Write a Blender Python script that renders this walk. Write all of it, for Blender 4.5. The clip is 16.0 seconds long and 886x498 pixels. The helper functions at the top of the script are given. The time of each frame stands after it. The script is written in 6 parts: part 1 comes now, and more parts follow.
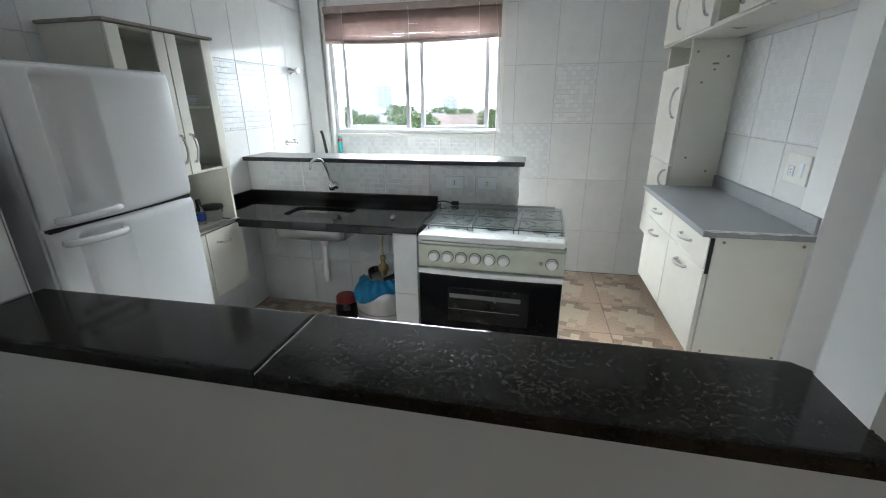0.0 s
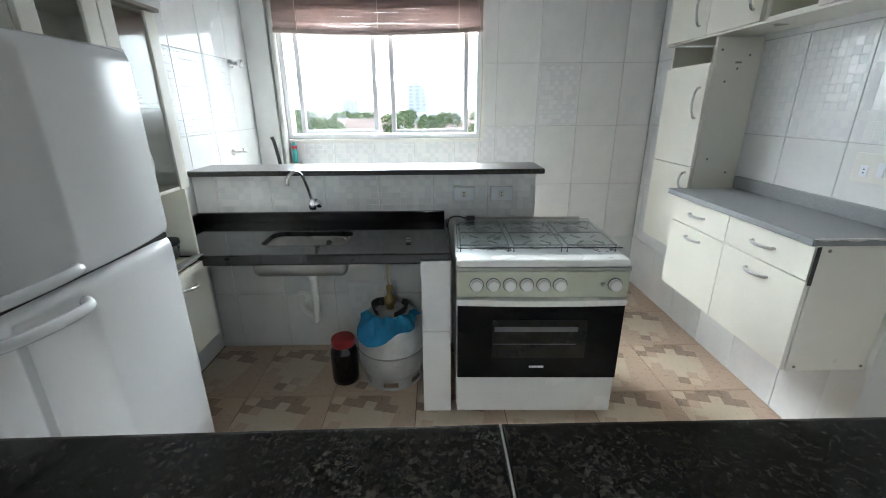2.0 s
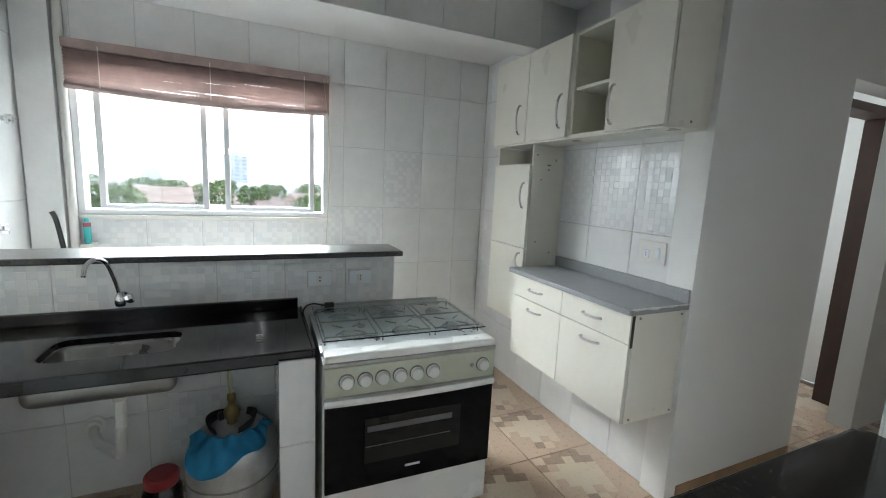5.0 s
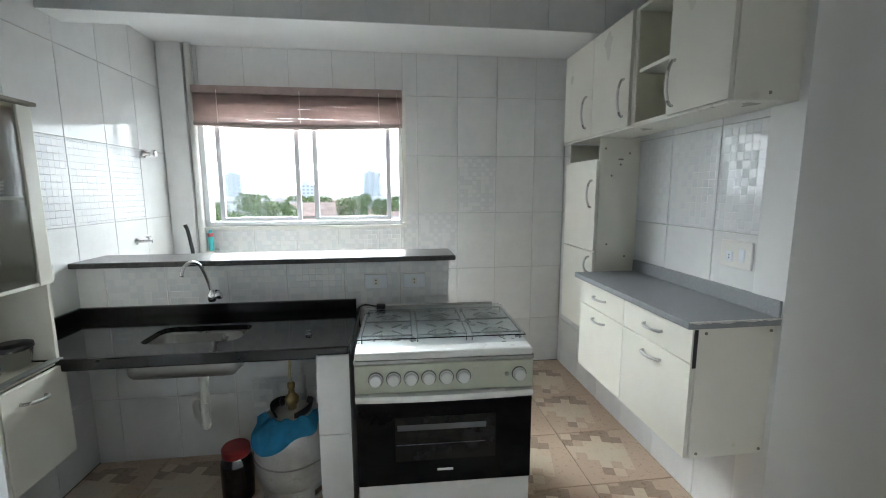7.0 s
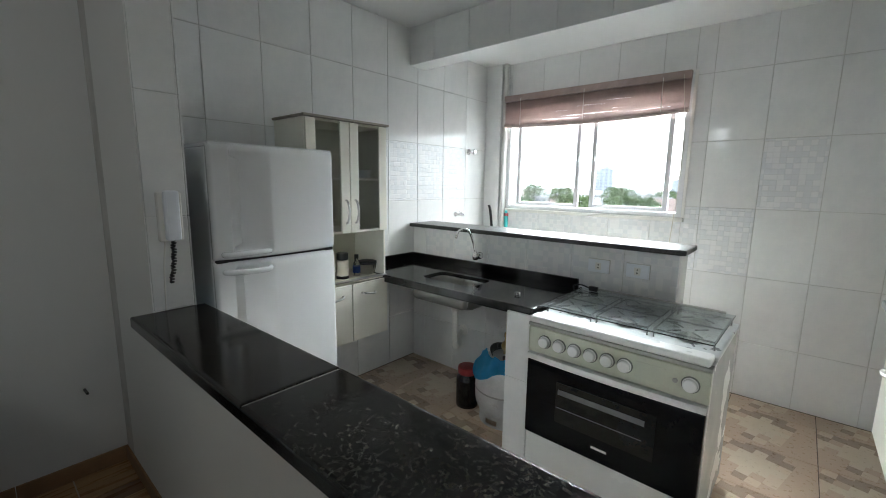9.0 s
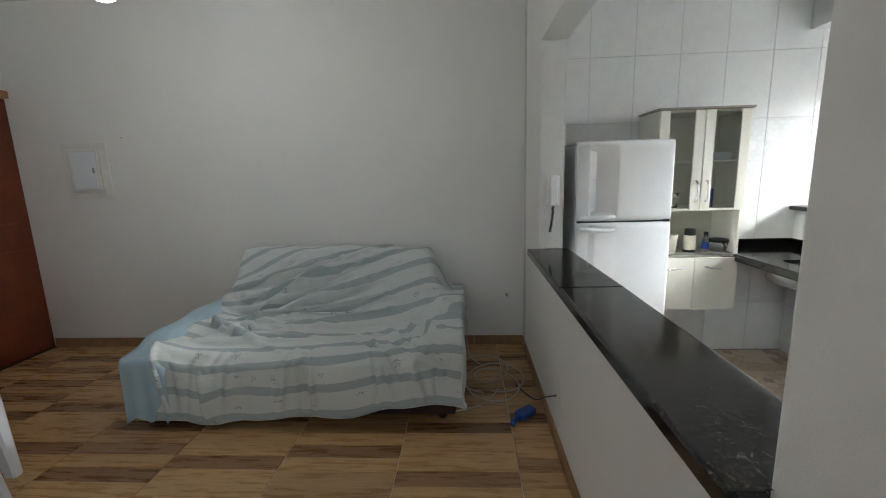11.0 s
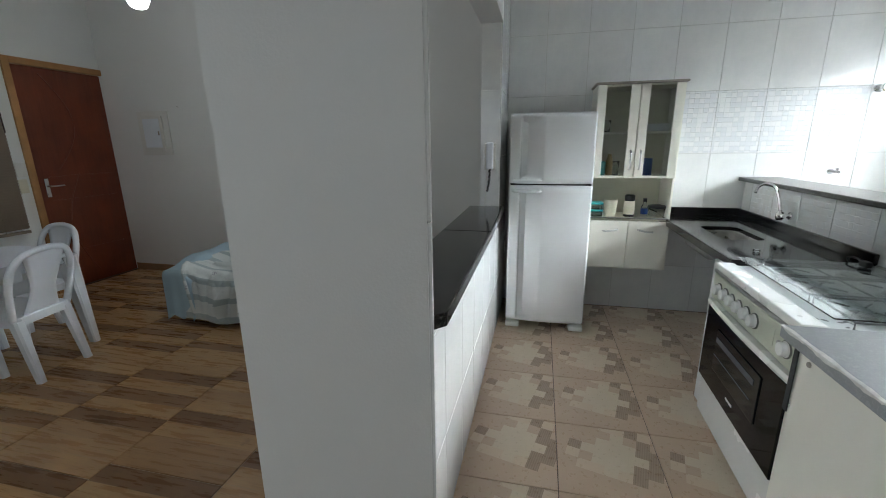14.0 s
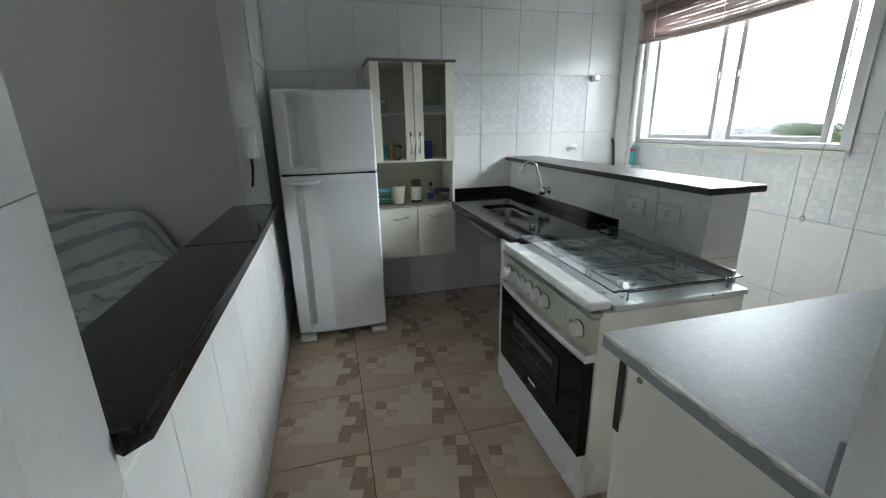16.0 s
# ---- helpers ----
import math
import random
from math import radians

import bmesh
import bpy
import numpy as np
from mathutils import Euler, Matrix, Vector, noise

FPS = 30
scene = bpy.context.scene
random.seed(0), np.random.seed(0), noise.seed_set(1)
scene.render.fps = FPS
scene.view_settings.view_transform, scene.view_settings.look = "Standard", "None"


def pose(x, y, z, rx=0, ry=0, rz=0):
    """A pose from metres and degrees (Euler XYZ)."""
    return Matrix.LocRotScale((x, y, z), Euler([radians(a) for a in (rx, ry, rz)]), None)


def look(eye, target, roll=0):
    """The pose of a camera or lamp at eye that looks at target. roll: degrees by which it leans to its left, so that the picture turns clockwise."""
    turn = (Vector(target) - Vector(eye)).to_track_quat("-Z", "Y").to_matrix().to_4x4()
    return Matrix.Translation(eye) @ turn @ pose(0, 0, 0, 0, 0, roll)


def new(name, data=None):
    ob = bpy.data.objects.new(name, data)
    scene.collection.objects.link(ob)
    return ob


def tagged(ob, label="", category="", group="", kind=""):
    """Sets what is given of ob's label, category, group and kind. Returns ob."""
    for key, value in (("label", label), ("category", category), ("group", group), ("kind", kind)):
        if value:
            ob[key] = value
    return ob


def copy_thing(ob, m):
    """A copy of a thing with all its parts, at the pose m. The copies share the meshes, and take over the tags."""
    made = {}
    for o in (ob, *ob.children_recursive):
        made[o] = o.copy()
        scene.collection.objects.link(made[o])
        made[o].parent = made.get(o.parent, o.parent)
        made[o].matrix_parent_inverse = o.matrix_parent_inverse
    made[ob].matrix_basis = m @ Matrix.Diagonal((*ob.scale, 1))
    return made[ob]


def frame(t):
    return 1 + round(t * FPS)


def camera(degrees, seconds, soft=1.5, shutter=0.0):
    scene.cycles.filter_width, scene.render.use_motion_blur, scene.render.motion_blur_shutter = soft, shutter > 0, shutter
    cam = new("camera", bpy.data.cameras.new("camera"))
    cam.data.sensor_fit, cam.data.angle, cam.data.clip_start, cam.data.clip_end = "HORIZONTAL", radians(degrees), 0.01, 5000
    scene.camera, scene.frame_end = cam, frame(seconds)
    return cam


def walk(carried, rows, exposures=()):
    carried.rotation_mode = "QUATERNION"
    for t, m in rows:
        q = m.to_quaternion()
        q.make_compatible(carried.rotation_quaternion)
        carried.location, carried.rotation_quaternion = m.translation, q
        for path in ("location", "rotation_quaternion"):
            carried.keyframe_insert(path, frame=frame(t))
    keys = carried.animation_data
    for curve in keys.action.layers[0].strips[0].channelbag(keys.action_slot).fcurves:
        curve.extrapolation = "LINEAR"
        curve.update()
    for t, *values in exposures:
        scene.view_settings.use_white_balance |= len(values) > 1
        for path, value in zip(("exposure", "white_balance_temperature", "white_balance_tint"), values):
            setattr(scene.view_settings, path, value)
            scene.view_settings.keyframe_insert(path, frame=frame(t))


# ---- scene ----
cam = camera(93.9, 16.0, soft=1.0)
PATH = [
    (0, (0.172, 0.185, 1.412), (-0.23, 2.027, 0.746), -0.5),
    (0.5, (-0.021, 0.214, 1.417), (-0.229, 2.092, 0.763), -2.2),
    (1, (-0.156, 0.294, 1.391), (-0.251, 2.181, 0.735), -1.2),
    (1.5, (-0.303, 0.419, 1.385), (-0.343, 2.308, 0.727), -0.6),
    (2, (-0.449, 0.499, 1.393), (-0.425, 2.39, 0.741), -0.4),
    (2.5, (-0.586, 0.552, 1.412), (-0.49, 2.443, 0.767), -1.2),
    (3, (-0.658, 0.608, 1.414), (-0.439, 2.488, 0.769), -1.0),
    (3.5, (-0.642, 0.641, 1.405), (-0.216, 2.487, 0.764), 0.4),
    (4, (-0.615, 0.639, 1.42), (0.023, 2.444, 0.841), 2.1),
    (4.5, (-0.601, 0.628, 1.43), (0.173, 2.431, 1.042), 2.8),
    (4.7, (-0.596, 0.619, 1.431), (0.217, 2.417, 1.107), 2.9),
    (6.8, (-0.262, 0.552, 1.422), (0.157, 2.489, 1.152), 0.3),
    (7, (-0.213, 0.526, 1.421), (0.029, 2.492, 1.142), -0.2),
    (7.5, (-0.059, 0.422, 1.44), (-0.24, 2.393, 1.148), -1.5),
    (8, (0.112, 0.391, 1.438), (-0.42, 2.296, 1.138), -1.2),
    (8.2, (0.199, 0.41, 1.429), (-0.488, 2.265, 1.131), -0.1),
    (10.3, (0.99, 0.452, 1.345), (-0.92, 0.956, 1.032), -1.9),
    (10.5, (1.073, 0.43, 1.355), (-0.874, 0.761, 1.035), -1.7),
    (11, (1.29, 0.418, 1.37), (-0.675, 0.301, 1.013), -1.7),
    (11.5, (1.49, 0.493, 1.38), (-0.357, -0.173, 1.0), -1.0),
    (12, (1.635, 0.635, 1.36), (-0.006, -0.438, 0.963), -1.4),
    (12.5, (1.768, 0.779, 1.36), (0.222, -0.418, 0.937), -1.8),
    (13, (1.848, 0.959, 1.361), (0.273, -0.189, 0.913), -1.6),
    (13.5, (1.8, 1.145, 1.326), (0.043, 0.314, 0.857), -0.8),
    (14, (1.714, 1.274, 1.343), (-0.172, 0.831, 0.848), -0.7),
    (14.5, (1.597, 1.312, 1.335), (-0.335, 1.248, 0.822), -1.3),
    (15, (1.476, 1.309, 1.338), (-0.437, 1.577, 0.821), -1.5),
    (15.5, (1.386, 1.306, 1.324), (-0.485, 1.757, 0.778), -1.0),
    (16, (1.337, 1.346, 1.317), (-0.517, 1.836, 0.749), -1.1),
]
EXPOSURES = [(0, 1.48, 6180, 7), (4.7, 1.38, 6300, 7), (7.0, 1.24, 6300, 7), (8.2, 1.30, 6330, 7), (10.3, 1.7, 6450, 8), (11.0, 2.2, 6500, 9), (12.0, 2.62, 6120, 7), (13.2, 2.56, 6180, 7), (14.0, 1.65, 6250, 7), (15.0, 1.06, 6050, 6), (16.0, 0.87, 6200, 6)]
walk(cam, [(t, look(eye, target, roll)) for t, eye, target, roll in PATH], EXPOSURES)

# ---- world and lights ----
SUN_EL, SUN_AZ = 48.0, 215.0
world = bpy.data.worlds.new("sky")
scene.world = world
world.use_nodes = True
wn = world.node_tree
sky = wn.nodes.new("ShaderNodeTexSky")
sky.sky_type, sky.sun_disc = "NISHITA", False
sky.sun_elevation, sky.sun_rotation = radians(SUN_EL), radians(SUN_AZ)
sky.dust_density, sky.air_density, sky.ozone_density = 0.6, 1.0, 1.0
wn.links.new(sky.outputs[0], wn.nodes["Background"].inputs[0])
wn.nodes["Background"].inputs[1].default_value = 0.15


def lamp(name, kind, m, energy, colour=(1, 1, 1), **kw):
    d = bpy.data.lights.new(name, kind)
    d.energy, d.color = energy, colour
    for k, v in kw.items():
        if k == "size":
            d.size = v
        elif k == "size_y":
            d.shape, d.size_y = "RECTANGLE", v
        elif k == "angle":
            d.angle = v
        elif k == "radius":
            d.shadow_soft_size = v
    ob = new(name, d)
    ob.matrix_world = m
    return tagged(ob, kind="structure")


lamp("sun_light", "SUN", look((-17, -24, 33), (0, 0, 0)), 0.8, (1, 0.97, 0.92), angle=radians(12))
# area panels added for sky light: outside the kitchen window, inner room, hall end
lamp("window_skylight", "AREA", look((-2.1, 9.0, 5.2), (0.0, 2.6, 0.75)), 1950, (0.93, 0.97, 1.0), size=7.4, size_y=4.2)
lamp("inner_room_daylight", "AREA", look((2.85, 3.36, 1.6), (2.5, 1.2, 0.9)), 9, (0.93, 0.97, 1.0), size=1.0, size_y=1.0)
lamp("hall_daylight", "AREA", look((3.36, 0.3, 1.45), (0.6, -1.0, 1.0)), 3.6, (0.86, 0.93, 1.0), size=1.3, size_y=1.2)
lamp("bulb_light", "POINT", pose(-0.6, -1.15, 2.12), 0.8, (0.95, 0.98, 1.0), radius=0.05)

# ---- materials ----
MATS = {}


def nodes_of(name):
    m = bpy.data.materials.new(name)
    m.use_nodes = True
    return m, m.node_tree, m.node_tree.nodes["Principled BSDF"]


class Net:
    """Short names for wiring nodes."""

    def __init__(self, tree):
        self.t = tree

    def n(self, kind, **inputs):
        nd = self.t.nodes.new("ShaderNode" + kind)
        for k, v in inputs.items():
            self.put(nd, k, v)
        return nd

    def put(self, nd, k, v):
        s = nd.inputs[int(k[1:])] if k[0] == "i" and k[1:].isdigit() else nd.inputs[k]
        if hasattr(v, "links"):
            self.t.links.new(v, s)
        else:
            s.default_value = v

    def math(self, op, a, b=0.0, c=0.0):
        nd = self.n("Math")
        nd.operation = op
        for k, v in enumerate((a, b, c)):
            self.put(nd, "i%d" % k, v)
        return nd.outputs[0]

    def mix(self, f, a, b):
        nd = self.n("Mix")
        nd.data_type = "RGBA"
        for k, v in ((0, f), (6, a), (7, b)):
            self.put(nd, "i%d" % k, v)
        return nd.outputs[2]

    def coord(self, which="Object"):
        return self.n("TexCoord").outputs[which]

    def noise(self, vec, scale, detail=4.0, rough=0.55):
        nd = self.n("TexNoise", Scale=scale, Detail=detail, Roughness=rough)
        self.put(nd, "Vector", vec)
        return nd.outputs[0]

    def stretch(self, vec, s):
        nd = self.n("Mapping")
        self.put(nd, "Vector", vec)
        nd.inputs["Scale"].default_value = s
        return nd.outputs[0]

    def ramp(self, f, lo, hi, a=0.0, b=1.0):
        nd = self.n("MapRange")
        for k, v in zip(("Value", "From Min", "From Max", "To Min", "To Max"), (f, lo, hi, a, b)):
            self.put(nd, k, v)
        return nd.outputs[0]

    def bump(self, h, strength, dist):
        nd = self.n("Bump", Strength=strength, Distance=dist)
        self.put(nd, "Height", h)
        return nd.outputs[0]


def rgb(c, k=1.0):
    return (c[0] * k, c[1] * k, c[2] * k, 1.0)


def plain(name, c, rough=0.5, metal=0.0, vary=0.06, scale=6.0, bump=0.1, fine=90.0, dirt=0.0, coat=0.0, spec=0.5):
    """A surface of one colour with broad unevenness, fine grain and some grime."""
    m, t, b = nodes_of(name)
    k = Net(t)
    v = k.coord()
    big, small = k.noise(v, scale, 3), k.noise(v, fine, 3)
    col = k.mix(k.ramp(big, 0.3, 0.7), rgb(c, 1 - vary), rgb(c, 1 + vary))
    col = k.mix(k.ramp(small, 0.4, 0.75, 0, vary * 2), col, rgb(c, 0.8))
    if dirt:
        col = k.mix(k.ramp(k.noise(v, scale * 2.3, 6, 0.7), 0.58, 0.72, 0, dirt), col, rgb((0.32, 0.27, 0.2)))
    k.put(b, "Base Color", col)
    k.put(b, "Roughness", k.ramp(big, 0.3, 0.7, max(0.02, rough - 0.05), min(1, rough + 0.07)))
    k.put(b, "Metallic", metal)
    k.put(b, "Coat Weight", coat)
    k.put(b, "Specular IOR Level", spec)
    if bump:
        k.put(b, "Normal", k.bump(small, bump, 0.002))
    MATS[name] = m
    return m


def glass_like(name, c, rough=0.02, alpha=1.0):
    m, t, b = nodes_of(name)
    k = Net(t)
    k.put(b, "Base Color", rgb(c))
    k.put(b, "Roughness", k.ramp(k.noise(k.coord(), 9.0), 0.3, 0.7, rough, rough + 0.04))
    k.put(b, "Transmission Weight", alpha)
    k.put(b, "IOR", 1.45)
    MATS[name] = m
    return m


PAINT = plain("white_wall_paint", (0.80, 0.80, 0.78), 0.6, vary=0.02, scale=1.5, bump=0.25, fine=220, dirt=0.0)
CEIL = plain("ceiling_paint", (0.80, 0.80, 0.79), 0.7, vary=0.02, scale=2, bump=0.15)
GROUT_W = plain("white_grout", (0.60, 0.59, 0.565), 0.85, vary=0.12, scale=9)
GROUT_F = plain("floor_grout", (0.15, 0.115, 0.09), 0.9, vary=0.12, scale=9)
GROUT_L = plain("living_grout", (0.66, 0.57, 0.45), 0.9, vary=0.1, scale=9)
LAMINATE = plain("white_laminate", (0.79, 0.77, 0.685), 0.32, vary=0.025, scale=3, bump=0.04, dirt=0.03)
LAM_IN = plain("cream_laminate", (0.66, 0.64, 0.52), 0.45, vary=0.04, scale=4, bump=0.05)
EDGE = plain("worn_panel_edge", (0.30, 0.27, 0.23), 0.7, vary=0.2, scale=20)
FRIDGE_W = plain("fridge_enamel", (0.80, 0.81, 0.82), 0.16, vary=0.012, scale=2, bump=0.02, coat=0.3)
STOVE_W = plain("stove_enamel", (0.78, 0.78, 0.76), 0.25, vary=0.02, scale=3, bump=0.02, dirt=0.1)
PANEL_G = plain("stove_panel_paint", (0.50, 0.52, 0.42), 0.34, metal=0.2, vary=0.08, scale=9, dirt=0.2)
CHROME = plain("chrome", (0.75, 0.75, 0.76), 0.12, metal=1.0, vary=0.03, bump=0)
HANDLE_M = plain("satin_handle_metal", (0.60, 0.595, 0.58), 0.26, metal=1.0, vary=0.06, bump=0)
KNOB_RING = plain("knob_ring_grey", (0.16, 0.165, 0.15), 0.5)
HOB_STEEL = plain("pale_hob_steel", (0.60, 0.62, 0.62), 0.30, metal=0.55, vary=0.08, scale=9, bump=0.05, dirt=0.1)
SHELL_STEEL = plain("dull_sink_steel", (0.30, 0.29, 0.275), 0.45, metal=0.9, vary=0.08, scale=10, bump=0.05)
BOWL_STEEL = plain("sink_steel", (0.26, 0.25, 0.235), 0.28, metal=1.0, vary=0.10, scale=14, bump=0.05)
STEEL = plain("brushed_steel", (0.38, 0.375, 0.36), 0.33, metal=1.0, vary=0.08, scale=12, bump=0.08)
ALU = plain("window_aluminium", (0.72, 0.73, 0.74), 0.38, metal=0.35, vary=0.03)
DARKGAP = plain("dark_shadow_gap", (0.0335, 0.0335, 0.0335), 0.8)
BLACK_GLASS = plain("oven_black_glass", (0.006, 0.006, 0.007), 0.05, vary=0.02, bump=0, spec=0.22)
BLACK_PL = plain("black_plastic", (0.012, 0.012, 0.013), 0.38, vary=0.1)
WIRE = plain("grate_wire", (0.17, 0.17, 0.175), 0.3, metal=0.8, vary=0.2, scale=20)
PLASTIC = plain("white_resin", (0.79, 0.82, 0.86), 0.34, vary=0.02, scale=5, bump=0.06, dirt=0.05)
PVC = plain("white_pvc", (0.76, 0.75, 0.71), 0.35, vary=0.03, scale=9)
CABLE = plain("pale_cable", (0.55, 0.50, 0.42), 0.5, vary=0.06)
GAS_M = plain("gas_cylinder_paint", (0.60, 0.60, 0.59), 0.36, metal=0.5, vary=0.16, scale=9, bump=0.12, dirt=0.5)
CLOTH_B = plain("blue_cloth", (0.05, 0.37, 0.66), 0.9, vary=0.15, scale=12, bump=0.5, fine=260)
RED_PL = plain("red_plastic", (0.30, 0.03, 0.03), 0.4, vary=0.06)
BRASS = plain("old_brass", (0.36, 0.27, 0.12), 0.4, metal=0.9, vary=0.15)
HOSE = plain("gas_hose", (0.50, 0.45, 0.26), 0.5)
BLIND_K = plain("wood_blind", (0.38, 0.285, 0.26), 0.5, vary=0.12, scale=14, bump=0.15)
BLIND_L = plain("taupe_blind", (0.27, 0.215, 0.165), 0.6, vary=0.05, scale=5, bump=0.08)
FRAME_WOOD = plain("door_frame_wood", (0.42, 0.21, 0.07), 0.42, vary=0.15, scale=7, bump=0.15)
DARK_WOOD = plain("dark_frame_wood", (0.05, 0.025, 0.018), 0.5, vary=0.2, scale=8)
SOFA_BROWN = plain("brown_upholstery", (0.035, 0.018, 0.014), 0.75, vary=0.15, bump=0.3)
BLUE_SHEET = plain("light_blue_sheet", (0.42, 0.56, 0.64), 0.9, vary=0.05, scale=6, bump=0.3, fine=300)
BULB_OFF = plain("lamp_collar", (0.05, 0.035, 0.03), 0.4, metal=0.4)
FAN_WOOD = plain("fan_blade_wood", (0.09, 0.045, 0.028), 0.45, vary=0.15, scale=10)
BLUE_PL = plain("blue_plastic", (0.02, 0.07, 0.30), 0.4)
TEAL_PL = plain("teal_plastic", (0.05, 0.42, 0.42), 0.4)
CREAM_PL = plain("cream_plastic", (0.72, 0.68, 0.56), 0.45)
PAPER = plain("magazine_cover", (0.30, 0.22, 0.28), 0.5, vary=0.5, scale=30)
BASEBOARD = plain("wood_look_baseboard", (0.33, 0.195, 0.10), 0.42, vary=0.22, scale=9, bump=0.1)
GLASS = glass_like("clear_glass", (0.96, 0.98, 0.98))
LIDGLASS = glass_like("stove_lid_glass", (0.86, 0.93, 0.93), 0.03)
TINTED = glass_like("cabinet_door_glass", (0.86, 0.87, 0.84), 0.05)


def glow(name, c, strength):
    m, t, b = nodes_of(name)
    k = Net(t)
    k.put(b, "Base Color", rgb(c))
    k.put(b, "Emission Color", rgb(c))
    k.put(b, "Emission Strength", strength)
    return m


LAMP_GLASS = glow("lit_lamp_glass", (0.97, 0.99, 1.0), 5.0)


def tile_white():
    m, t, b = nodes_of("white_wall_tile")
    k = Net(t)
    v = k.coord()
    r = k.n("ObjectInfo").outputs["Random"]
    veins = k.ramp(k.noise(v, 7, 7, 0.7), 0.42, 0.62)
    col = k.mix(veins, rgb((0.79, 0.79, 0.78)), rgb((0.745, 0.75, 0.745)))
    col = k.mix(k.math("MULTIPLY", r, 0.16), col, rgb((0.72, 0.71, 0.68)))
    k.put(b, "Base Color", col)
    k.put(b, "Roughness", k.ramp(k.noise(v, 30, 3), 0.3, 0.7, 0.07, 0.14))
    k.put(b, "Normal", k.bump(k.noise(v, 11, 2), 0.04, 0.006))
    return m


def tile_decor():
    """Tile with raised glossy and satin little squares."""
    m, t, b = nodes_of("mosaic_relief_tile")
    k = Net(t)
    v = k.coord()
    g = k.n("VectorMath")
    g.operation = "SNAP"
    k.put(g, "i0", v)
    g.inputs[1].default_value = (0.0335, 0.0335, 0.0335)
    w = k.n("TexWhiteNoise")
    k.put(w, "Vector", g.outputs[0])
    fr = k.n("VectorMath")
    fr.operation = "FRACTION"
    sc = k.n("VectorMath")
    sc.operation = "SCALE"
    k.put(sc, "i0", v)
    sc.inputs["Scale"].default_value = 1 / 0.0335
    k.put(fr, "i0", sc.outputs[0])
    xyz = k.n("SeparateXYZ")
    k.put(xyz, "i0", fr.outputs[0])

    def edge(s):
        return k.math("GREATER_THAN", k.math("ABSOLUTE", k.math("SUBTRACT", s, 0.5)), 0.44)
    line = k.math("MAXIMUM", edge(xyz.outputs[0]), edge(xyz.outputs[2]))
    cells = k.n("SeparateXYZ")
    k.put(cells, "i0", sc.outputs[0])
    par = k.math("FLOORED_MODULO", k.math("ADD", k.math("FLOOR", cells.outputs[0]), k.math("FLOOR", cells.outputs[2])), 2.0)
    odd = k.math("GREATER_THAN", w.outputs[0], 0.80)
    on = k.math("ABSOLUTE", k.math("SUBTRACT", k.math("GREATER_THAN", par, 0.5), odd))
    col = k.mix(on, rgb((0.70, 0.71, 0.72)), rgb((0.81, 0.81, 0.81)))
    col = k.mix(k.math("MULTIPLY", line, 0.12), col, rgb((0.70, 0.70, 0.69)))
    k.put(b, "Base Color", col)
    k.put(b, "Roughness", k.ramp(on, 0, 1, 0.34, 0.05))
    h = k.math("SUBTRACT", k.math("MULTIPLY", on, 0.7), k.math("MULTIPLY", line, 0.2))
    k.put(b, "Normal", k.bump(h, 1.0, 0.004))
    return m


